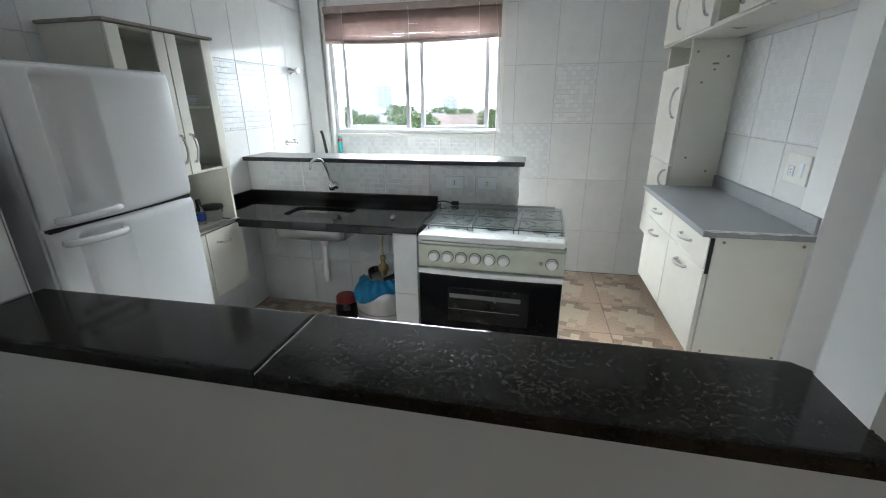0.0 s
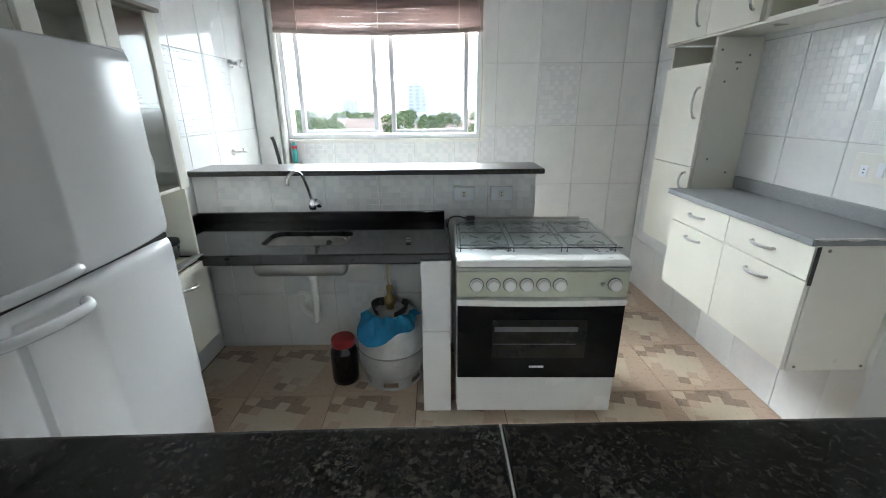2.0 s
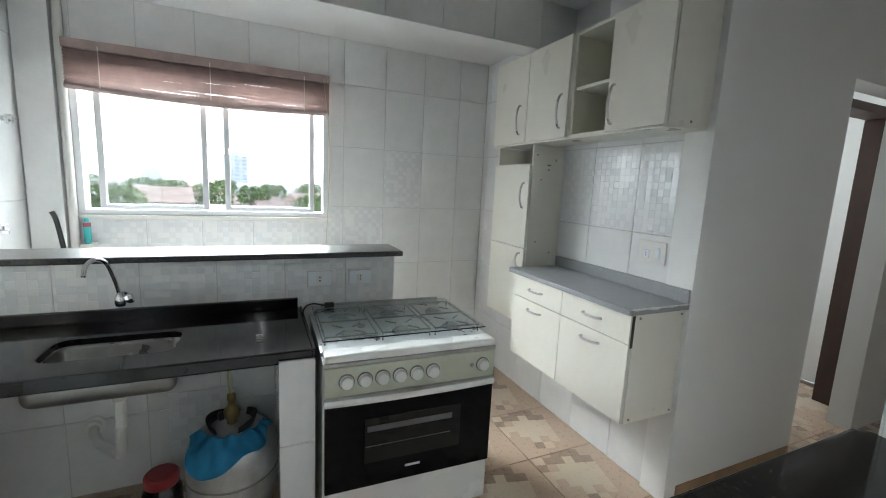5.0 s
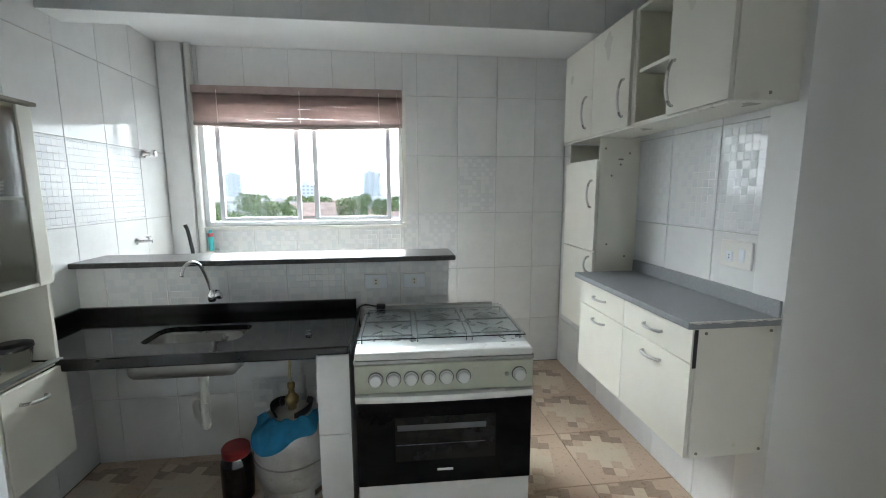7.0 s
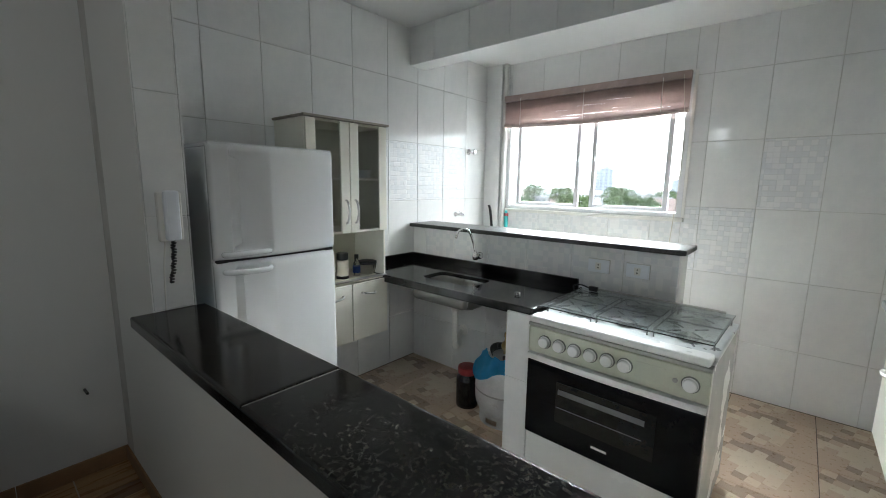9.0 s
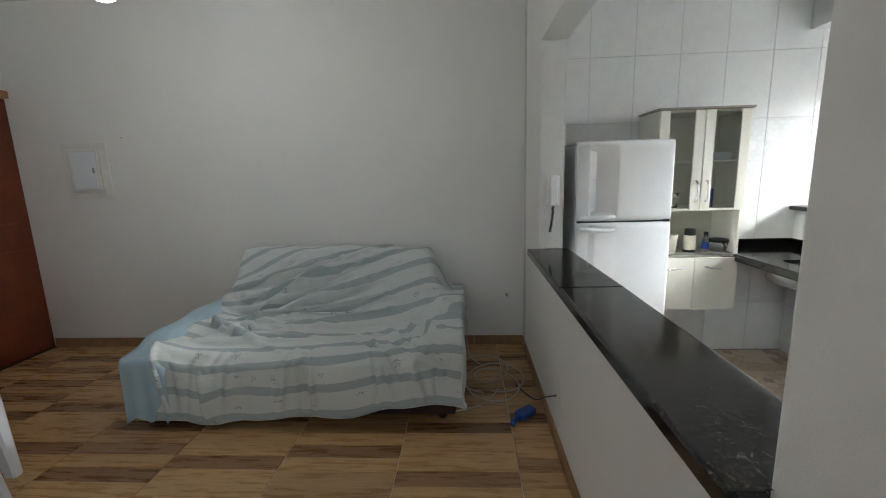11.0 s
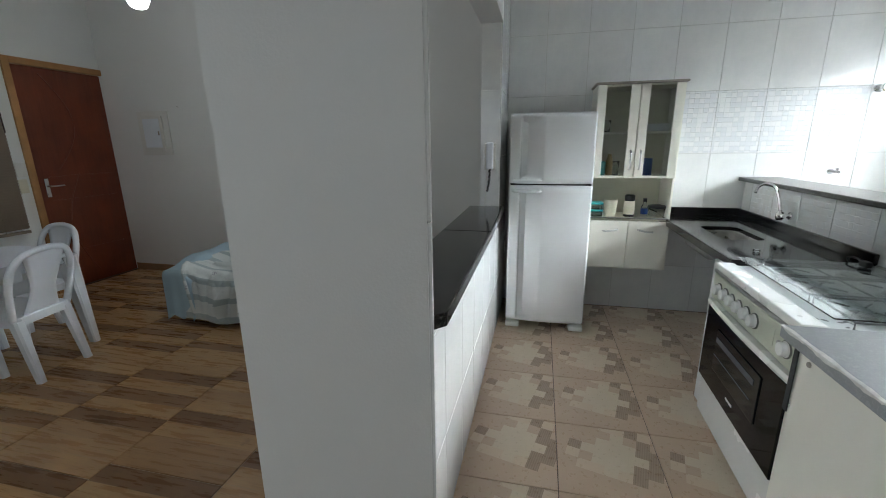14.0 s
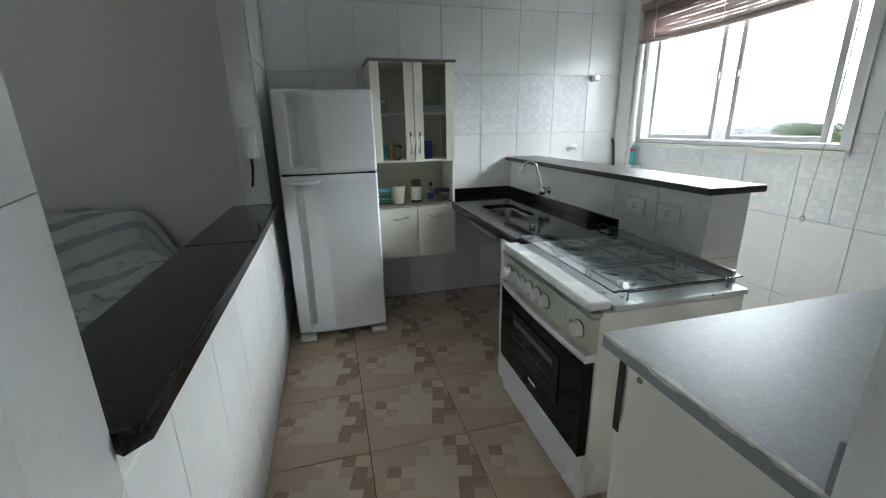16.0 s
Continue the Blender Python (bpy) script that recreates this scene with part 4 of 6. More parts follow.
# ---- sink run and half wall ----
def sink_counter():
    t = thing("sink_counter", pose(0, 0, 0), "dark polished granite sink counter on a tiled support", "countertop")
    x0, x1, y0, y1 = XL + 0.003, -0.405, 2.17, 2.735
    sx0, sx1, sy0, sy1 = -1.27, -0.87, 2.30, 2.52
    b = bmesh.new()
    for bb in ((x0, sx0, y0, y1), (sx1, x1, y0, y1), (sx0, sx1, y0, sy0), (sx0, sx1, sy1, y1)):
        box(bb[0], bb[1], bb[2], bb[3], 0.772, 0.797, bm=b)
    bmesh.ops.remove_doubles(b, verts=b.verts[:], dist=0.0004)
    part("slab", b, GRANITE2, t)
    rc = 0.048
    for cx, cy, ux, uy in ((sx0, sy0, 1, 1), (sx1, sy0, -1, 1), (sx1, sy1, -1, -1), (sx0, sy1, 1, -1)):
        arc = [(cx + ux * rc * (1 - math.sin(radians(15 * k))), cy + uy * rc * (1 - math.cos(radians(15 * k)))) for k in range(7)]
        part("cutout_corner", prism([(cx, cy)] + arc, 0.7722, 0.7968), GRANITE2, t)
    part("front_edge", box(x0, x1 + 0.003, y0 - 0.016, y0 - 0.001, 0.755, 0.803, 0.006), GRANITE2, t, "rounded raised granite lip")
    part("side_edge", box(x1 + 0.001, x1 + 0.014, y0 - 0.014, y1, 0.758, 0.803, 0.005), GRANITE2, t)
    part("splashback", box(x0, -0.412, y1 - 0.022, y1 - 0.001, 0.798, 0.850, 0.004), GRANITE2, t)
    part("side_splashback", box(x0, x0 + 0.02, y0, y1 - 0.023, 0.798, 0.850, 0.004), GRANITE2, t)
    # bowl
    bm = bmesh.new()

    def ring(inset, z, r=0.05, n=5):
        ax, bx, ay, by = sx0 + inset, sx1 - inset, sy0 + inset, sy1 - inset
        out = []
        for cx, cy, a0 in ((bx - r, by - r, 0), (ax + r, by - r, 90), (ax + r, ay + r, 180), (bx - r, ay + r, 270)):
            for k in range(n + 1):
                a = radians(a0 + 90 * k / n)
                out.append(bm.verts.new((cx + r * math.cos(a), cy + r * math.sin(a), z)))
        return out
    rs = [ring(-0.012, 0.7714), ring(0.001, 0.7712), ring(0.004, 0.760), ring(0.014, 0.655), ring(0.035, 0.638, 0.04)]
    for a, c in zip(rs, rs[1:]):
        m = len(a)
        for i in range(m):
            bm.faces.new((a[i], a[(i + 1) % m], c[(i + 1) % m], c[i]))
    bm.faces.new(rs[-1])
    bmesh.ops.recalc_face_normals(bm, faces=bm.faces[:])
    for f in bm.faces:
        f.normal_flip()
    bmesh.ops.solidify(bm, geom=bm.faces[:], thickness=0.002)
    bowl = part("bowl", bm, BOWL_STEEL, t, "stainless steel sink bowl", smooth=True)
    part("drain", lathe([(0.03, 0.640), (0.03, 0.643), (0.012, 0.642)], 18, centre=(-1.07, 2.41, 0)), CHROME, bowl)
    part("bowl_shell", box(sx0 - 0.012, sx1 + 0.012, 2.222, 2.288, 0.668, 0.757, 0.043, 6), SHELL_STEEL, t, "rounded steel front of the bowl under the edge", smooth=True)
    part("plug", box(-0.60, -0.575, 2.33, 2.355, 0.798, 0.812, 0.003), GLASS, t, "small clear plastic bit on the slab")
    s = thing("counter_support", pose(-0.46, 2.14, 0), "narrow white tiled support wall under the counter", "support wall")
    part("core", box(-0.058, 0.058, 0.006, 0.59, 0, 0.77), GROUT_W, s)
    for z0, z1 in ((0.0, 0.432), (0.435, 0.771)):
        part("tile", box(-0.064, 0.064, 0, 0.006, z0, z1, 0.001), TILE_W, s)
        part("tile", box(0.0585, 0.064, 0.007, 0.30, z0, z1, 0.001), TILE_W, s)
        part("tile", box(0.0585, 0.064, 0.303, 0.59, z0, z1, 0.001), TILE_W, s)
        part("tile", box(-0.064, -0.0585, 0.007, 0.30, z0, z1, 0.001), TILE_W, s)
        part("tile", box(-0.064, -0.0585, 0.303, 0.59, z0, z1, 0.001), TILE_W, s)


def tap():
    t = thing("wall_tap", pose(-1.115, 2.729, 0.90), "chrome wall-mounted swivel kitchen tap", "tap")
    o = part("flange", lathe([(0.024, 0), (0.022, 0.008), (0.013, 0.012), (0.013, 0.045)], 18), CHROME, t, smooth=True)
    o.matrix_basis = pose(0, 0, 0, 90)
    part("body", lathe([(0.016, -0.025), (0.021, -0.012), (0.021, 0.012), (0.015, 0.022), (0.011, 0.034)], 16, centre=(0, -0.055, 0)), CHROME, t, smooth=True)
    part("spout", tube(curve_points([(0, -0.055, 0.02), (-0.012, -0.065, 0.09), (-0.03, -0.09, 0.165), (-0.055, -0.125, 0.185), (-0.075, -0.155, 0.165), (-0.082, -0.165, 0.125)], 6), 0.0085, 10), CHROME, t, smooth=True)
    k = part("knob", lathe([(0.008, 0), (0.019, 0.008), (0.022, 0.018), (0.019, 0.03), (0.008, 0.034)], 8), CHROME, t)
    k.matrix_basis = pose(0.016, -0.058, 0.0, 0, 70)


def half_wall():
    t = thing("half_wall", pose(0, 0, 0), "tiled half wall behind the sink with granite ledge", "half wall")
    part("core", box(XL + 0.002, 0.082, 2.744, 2.93, 0, 1.05), GROUT_W, t)
    part("ledge", box(XL + 0.002, 0.122, 2.69, 2.967, 1.051, 1.079, 0.008, 3), LEDGE_G, t, "dark granite ledge")
    xs = [XL + 0.003, -1.64, -1.355, -1.06, -0.765, -0.47, -0.175, 0.088]
    for a, b in zip(xs, xs[1:]):
        for z0, z1 in ((0.002, 0.35), (0.353, 0.785), (0.788, 1.049)):
            o = part("tile", box(-(b - a - 0.003) / 2, (b - a - 0.003) / 2, -0.003, 0.003, -(z1 - z0) / 2, (z1 - z0) / 2, 0.0012, 1), TILE_D if z0 > 0.7 and a > -1.7 else TILE_W, t)
            o.matrix_basis = pose((a + b) / 2, 2.7405, (z0 + z1) / 2)
    for z0, z1 in ((0.002, 0.35), (0.353, 0.785), (0.788, 1.049)):
        part("tile", box(0.0825, 0.0885, 2.742, 2.93, z0, z1, 0.0012, 1), TILE_W, t)


def socket_plate(m, label, rot=0):
    t = thing("wall_socket", m, label, "socket", "sockets")
    # grey rim added round the plate to draw its shadow outline
    part("shadow_rim", box(-0.0605, 0.0605, -0.004, 0.004, -0.0395, 0.0395, 0.001), GROUT_W, t, "grey rim standing in for the plate shadow")
    p = part("plate", box(-0.058, 0.058, -0.013, -0.0042, -0.037, 0.037, 0.004), PLASTIC, t)
    part("insert", box(-0.016, 0.016, -0.0165, -0.0132, -0.02, 0.02, 0.002), PVC, p)
    for dz in (-0.008, 0.008):
        o = part("pin_hole", lathe([(0.004, 0), (0.004, 0.0006), (0.0005, 0.0007)], 8), BLACK_PL, p)
        o.matrix_basis = pose(0, -0.0166, dz, 90)
    return t


half_wall(); sink_counter(); tap()
socket_plate(pose(-0.305, 2.7365, 0.94), "white wall socket on the tiled half wall")
socket_plate(pose(-0.10, 2.7365, 0.94), "white wall socket on the tiled half wall")
ws = thing("wall_switch", pose(XR, 2.0, 1.165, 0, 0, -90), "white socket and switch plate on the tiled wall", "switch")
pl = part("plate", box(-0.075, 0.075, -0.008, 0, -0.055, 0.055, 0.004), PVC, ws)
part("socket_insert", box(-0.045, -0.012, -0.011, -0.0082, -0.03, 0.01, 0.003), PLASTIC, pl)
part("switch_rocker", box(0.02, 0.045, -0.012, -0.0082, -0.025, 0.025, 0.003), PLASTIC, pl)
for dz in (-0.016, -0.004):
    part("pin_hole", lathe([(0.003, 0), (0.003, 0.0006)], 8), BLACK_PL, pl).matrix_basis = pose(-0.028, -0.0111, dz, 90)


# ---- stove: local -y is the front ----
def stove():
    W, D = 0.72, 0.56
    t = thing("gas_stove", pose(-0.013, 2.09, 0, 0, 0, -1.5), "white six-burner gas stove with black glass oven door", "stove")
    h = W / 2
    b = box(-h, h, 0.02, D, 0.05, 0.76, 0.006)
    part("body", b, STOVE_W, t)
    for x in (-h + 0.06, h - 0.06):
        for y in (0.07, D - 0.05):
            part("foot", lathe([(0.018, 0), (0.018, 0.03), (0.012, 0.051)], 12, centre=(x, y, 0)), BLACK_PL, t)
    part("drawer", box(-h + 0.004, h - 0.004, 0.0, 0.022, 0.035, 0.222, 0.004), STOVE_W, t)
    d = part("oven_door", box(-h + 0.004, h - 0.004, -0.016, 0.018, 0.228, 0.590, 0.006), BLACK_GLASS, t, "black glass oven door")
    part("inner_window", box(-0.205, 0.205, -0.0205, -0.0165, 0.335, 0.525, 0.002), plain("oven_window_glass", (0.014, 0.0145, 0.015), 0.05, vary=0.1, bump=0), d, "oven window")
    part("rack_shine", box(-0.195, 0.165, -0.0225, -0.0208, 0.468, 0.492, 0.0006), plain("oven_rack", (0.16, 0.165, 0.175), 0.35, metal=0.7), d, "light enamel tray seen in the oven")
    part("rack_wire", box(-0.20, 0.16, -0.0225, -0.0208, 0.405, 0.408, 0.0006), WIRE, d)
    part("mark", box(-0.035, 0.03, -0.0172, -0.0162, 0.283, 0.293), PVC, d, "small white maker's mark")
    # door top rail, slightly bowed
    bm = bmesh.new()
    cols = []
    for i in range(13):
        x = -h + 0.002 + (W - 0.004) * i / 12
        yy = -0.018 - 0.012 * (1 - (2 * x / W) ** 2)
        cols.append([bm.verts.new(p) for p in ((x, 0.018, 0.592), (x, yy, 0.592), (x, yy - 0.004, 0.604), (x, yy, 0.618), (x, 0.018, 0.620))])
    for a, c in zip(cols, cols[1:]):
        for q in range(5):
            bm.faces.new((a[q], c[q], c[(q + 1) % 5], a[(q + 1) % 5]))
    bm.faces.new(cols[0]); bm.faces.new(list(reversed(cols[-1])))
    bmesh.ops.recalc_face_normals(bm, faces=bm.faces[:])
    part("door_rail", bm, STOVE_W, t, "white bowed oven handle rail")
    p = part("control_panel", box(-h, h, -0.010, 0.022, 0.624, 0.745, 0.008, 3), PANEL_G, t, "silver-green control panel")
    for k, x in enumerate((-0.276, -0.206, -0.137, -0.067, 0.003, 0.072, 0.300)):
        o = part("knob", lathe([(0.0265, 0), (0.0265, 0.006), (0.0235, 0.008), (0.0235, 0.020), (0.021, 0.024), (0.001, 0.0245)], 26), STOVE_W, p, "white round knob", smooth=False)
        o.matrix_basis = pose(x, -0.0102, 0.686, 90)
        part("knob_ring", lathe([(0.0305, 0), (0.0305, 0.0035), (0.027, 0.0042)], 26), KNOB_RING, o, "grey ring round the knob")
    part("panel_print", box(0.11, 0.215, -0.0112, -0.0102, 0.655, 0.718), plain("panel_print", (0.50, 0.52, 0.42), 0.4), p, "paler printed field")
    o = part("igniter_button", lathe([(0.009, 0), (0.009, 0.004), (0.007, 0.006)], 14), STEEL, p)
    o.matrix_basis = pose(0.250, -0.0102, 0.686, 90)
    part("trim_strip", box(-h - 0.002, h + 0.002, -0.012, 0.03, 0.747, 0.763, 0.004), STEEL, t, "steel trim strip")
    part("top_front", box(-h + 0.003, h - 0.006, -0.018, 0.062, 0.765, 0.796, 0.012, 3), STOVE_W, t)
    hob = part("hob", box(-h - 0.004, h + 0.004, 0.063, D + 0.01, 0.762, 0.782, 0.006), HOB_STEEL, t, "pale steel hob plate")
    for ix, x in enumerate((-0.235, 0.0, 0.235)):
        for y in (0.20, 0.43):
            bn = part("burner", lathe([(0.042, 0.783), (0.042, 0.79), (0.03, 0.792), (0.03, 0.80), (0.005, 0.801)], 20, centre=(x, y, 0)), STEEL, hob)
        g = bmesh.new()
        for y in (0.125, 0.315, 0.505):
            tube([(x - 0.105, y, 0.812), (x + 0.105, y, 0.812)], 0.0035, 6, bm=g)
        for xx in (x - 0.105, x + 0.105):
            tube([(xx, 0.125, 0.784), (xx, 0.125, 0.812), (xx, 0.505, 0.812), (xx, 0.505, 0.784)], 0.0035, 6, bm=g)
        for y in (0.20, 0.43):
            for a in range(4):
                ca, sa = math.cos(radians(45 + 90 * a)), math.sin(radians(45 + 90 * a))
                tube([(x + 0.03 * ca, y + 0.03 * sa, 0.814), (x + 0.085 * ca, y + 0.085 * sa, 0.814)], 0.003, 6, bm=g)
        part("grate", g, WIRE, hob, "dark wire pan grate")
    lid = part("glass_lid", box(-h + 0.005, h - 0.012, 0.066, D - 0.005, 0.8185, 0.8235, 0.002), LIDGLASS, t, "lowered clear glass lid")
    lid.visible_shadow = False
    lid2 = part("lid_hinge", box(-h + 0.05, h - 0.05, D - 0.005, D + 0.012, 0.783, 0.828, 0.004), STEEL, t)


stove()
cord = thing("stove_plug", pose(-0.30, 2.60, 0.826), "black plug and cord lying on the stove lid", "plug")
part("plug_body", box(0.0, 0.045, -0.012, 0.012, 0.0, 0.024, 0.005), BLACK_PL, cord)
part("cable", tube(curve_points([(0.0, 0, 0.012), (-0.05, 0.01, 0.02), (-0.085, 0.0, 0.012), (-0.095, 0.03, -0.03), (-0.09, 0.07, -0.12)], 6), 0.004, 8), BLACK_PL, cord)


# ---- under the sink ----
def gas_cylinder():
    gx, gy = -0.70, 2.44
    t = thing("gas_cylinder", pose(gx, gy, 0), "worn silver gas cylinder with a blue cloth round its neck", "gas cylinder")
    shape = [(0.05, 0.036), (0.11, 0.044), (0.148, 0.066), (0.170, 0.105), (0.177, 0.15), (0.177, 0.27), (0.170, 0.315), (0.152, 0.352), (0.118, 0.382), (0.07, 0.398), (0.042, 0.402)]
    rings = [(p.x, p.z) for p in curve_points([(r, 0, z) for r, z in shape], 4)]
    part("tank", lathe(rings, 48), GAS_M, t, smooth=True)
    part("weld_band", lathe([(0.1768, 0.196), (0.1792, 0.198), (0.1800, 0.202), (0.1792, 0.206), (0.1768, 0.208)], 48), STEEL, t, "welded seam round the tank", smooth=True)
    bm = bmesh.new()
    n = 48
    for k in range(n):
        zr = ((0.0, 0.016), (0.046, 0.070)) if k % 8 in (2, 3, 4, 5) else ((0.0, 0.070),)
        a0, a1 = 2 * math.pi * k / n, 2 * math.pi * (k + 1) / n
        for z0, z1 in zr:
            q = [bm.verts.new((r * math.cos(a), r * math.sin(a), z)) for r in (0.146, 0.150) for a, z in ((a0, z0), (a1, z0), (a1, z1), (a0, z1))]
            for f in ((0, 1, 2, 3), (7, 6, 5, 4), (0, 4, 5, 1), (2, 6, 7, 3), (1, 5, 6, 2), (3, 7, 4, 0)):
                bm.faces.new([q[i] for i in f])
    bmesh.ops.remove_doubles(bm, verts=bm.verts[:], dist=0.0005)
    bmesh.ops.recalc_face_normals(bm, faces=bm.faces[:])
    part("foot_ring", bm, GAS_M, t, "slotted foot ring")
    # collar: two curved guard plates leaning outwards
    for a in (-10, 170):
        bm = bmesh.new()
        cols = []
        for i in range(13):
            d = -62 + 124 * i / 12
            an = radians(a + d)
            top = 0.418 + 0.020 * math.cos(radians(d) * 1.3)
            cols.append([bm.verts.new((r * math.cos(an), r * math.sin(an), z)) for r, z in ((0.078, 0.384), (0.092, top), (0.098, top - 0.002), (0.084, 0.384))])
        for c, e in zip(cols, cols[1:]):
            for q in range(4):
                bm.faces.new((c[q], e[q], e[(q + 1) % 4], c[(q + 1) % 4]))
        bm.faces.new(cols[0]); bm.faces.new(list(reversed(cols[-1])))
        bmesh.ops.recalc_face_normals(bm, faces=bm.faces[:])
        part("collar_guard", bm, BLACK_PL, t, "dark curved valve guard", smooth=True)
    v = part("regulator", lathe([(0.020, 0.40), (0.020, 0.425), (0.030, 0.43), (0.033, 0.455), (0.026, 0.468), (0.016, 0.476), (0.013, 0.50), (0.017, 0.504), (0.017, 0.528), (0.006, 0.534)], 20), BRASS, t, "brass regulator and valve", smooth=True)
    part("valve_knob", lathe([(0.010, 0), (0.018, 0.004), (0.018, 0.018), (0.010, 0.022)], 10), BLACK_PL, v).matrix_basis = pose(-0.030, -0.012, 0.445, 0, -90, 25)
    part("hose", tube(curve_points([(0, 0, 0.53), (-0.006, 0.01, 0.58), (0.0, 0.03, 0.66), (0.035, 0.06, 0.715), (0.09, 0.11, 0.73), (0.17, 0.20, 0.70)], 8), 0.0075, 8), HOSE, t, "yellowish gas hose", smooth=True)
    c = thing("cleaning_cloth", pose(gx, gy, 0), "bright blue cloth draped over the gas cylinder", "cloth")
    run = [0.0]
    for (r0, z0), (r1, z1) in zip(rings[::-1], rings[::-1][1:]):
        run.append(run[-1] + math.hypot(r1 - r0, z1 - z0))
    rr, zz = [p[0] for p in rings[::-1]], [p[1] for p in rings[::-1]]
    bm = bmesh.new()
    rows = []
    NC, NR = 84, 22
    for i in range(NC + 1):
        deg = -172 + 168 * i / NC
        a = radians(deg)
        reach = 0.040 + 0.125 * math.exp(-((deg + 122) / 30) ** 2) + 0.045 * math.exp(-((deg + 66) / 30) ** 2) + 0.012 * math.sin(a * 7.3 + 1)
        col = []
        for j in range(NR + 1):
            d = 0.062 + reach * j / NR
            r, z = float(np.interp(d, run, rr)), float(np.interp(d, run, zz))
            w = 0.004 * math.sin(a * 9 + 30 * d) + 0.0028 * math.sin(a * 17 - d * 34) + 0.003 * math.sin(a * 5 + 60 * d)
            ruck = 0.016 * max(0, 1 - (d - 0.062) / 0.04) * (0.6 + 0.4 * math.sin(a * 11))
            r += 0.011 + w + 0.006 * (j / NR) ** 3
            col.append(bm.verts.new((r * math.cos(a), r * math.sin(a), z + 0.009 + 0.6 * w + ruck)))
        rows.append(col)
    for p, q in zip(rows, rows[1:]):
        for j in range(NR):
            bm.faces.new((p[j], p[j + 1], q[j + 1], q[j]))
    bmesh.ops.solidify(bm, geom=bm.faces[:], thickness=0.003)
    part("fabric", bm, CLOTH_B, c, smooth=True)


def dark_jar():
    t = thing("storage_jar", pose(-0.952, 2.40, 0), "dark plastic jar with a red screw lid", "jar")
    part("jar_body", lathe([(0.055, 0), (0.068, 0.006), (0.070, 0.03), (0.070, 0.17), (0.066, 0.195), (0.05, 0.212), (0.05, 0.224)], 28), plain("dark_jar", (0.008, 0.006, 0.006), 0.12), t, smooth=True)
    part("lid", lathe([(0.058, 0.215), (0.061, 0.222), (0.061, 0.252), (0.055, 0.26), (0.002, 0.262)], 28), RED_PL, t, "dull red screw lid")


def drain_pipe():
    t = thing("sink_drain", pose(-1.07, 2.41, 0), "white plastic drain trap under the sink", "drain pipe")
    part("collar", lathe([(0.022, 0.585), (0.024, 0.60), (0.032, 0.615), (0.034, 0.637)], 18), PVC, t, smooth=True)
    pts = curve_points([(0, 0, 0.60), (0.0, 0.0, 0.52), (-0.005, 0.005, 0.43), (-0.02, 0.035, 0.345), (-0.06, 0.11, 0.31), (-0.13, 0.20, 0.305), (-0.17, 0.27, 0.32), (-0.18, 0.325, 0.33)], 14)
    r = [0.0185 + (0.0018 if 40 < i < 66 and i % 6 < 3 else 0.0) for i in range(len(pts))]
    part("corrugated_hose", tube(pts, r, 12), PVC, t)
    o = part("wall_flange", lathe([(0.04, 0), (0.04, 0.008), (0.028, 0.012), (0.028, 0.03)], 18), PVC, t)
    o.matrix_basis = pose(-0.18, 0.326, 0.33, 90)
    tl = thing("loose_tile", pose(-0.835, 2.712, 0.002, -2.2), "spare decorated tile leaning on the wall", "tile")
    part("plate", box(-0.14, 0.14, -0.008, 0, 0, 0.43, 0.001), TILE_D, tl)


gas_cylinder(); dark_jar(); drain_pipe()

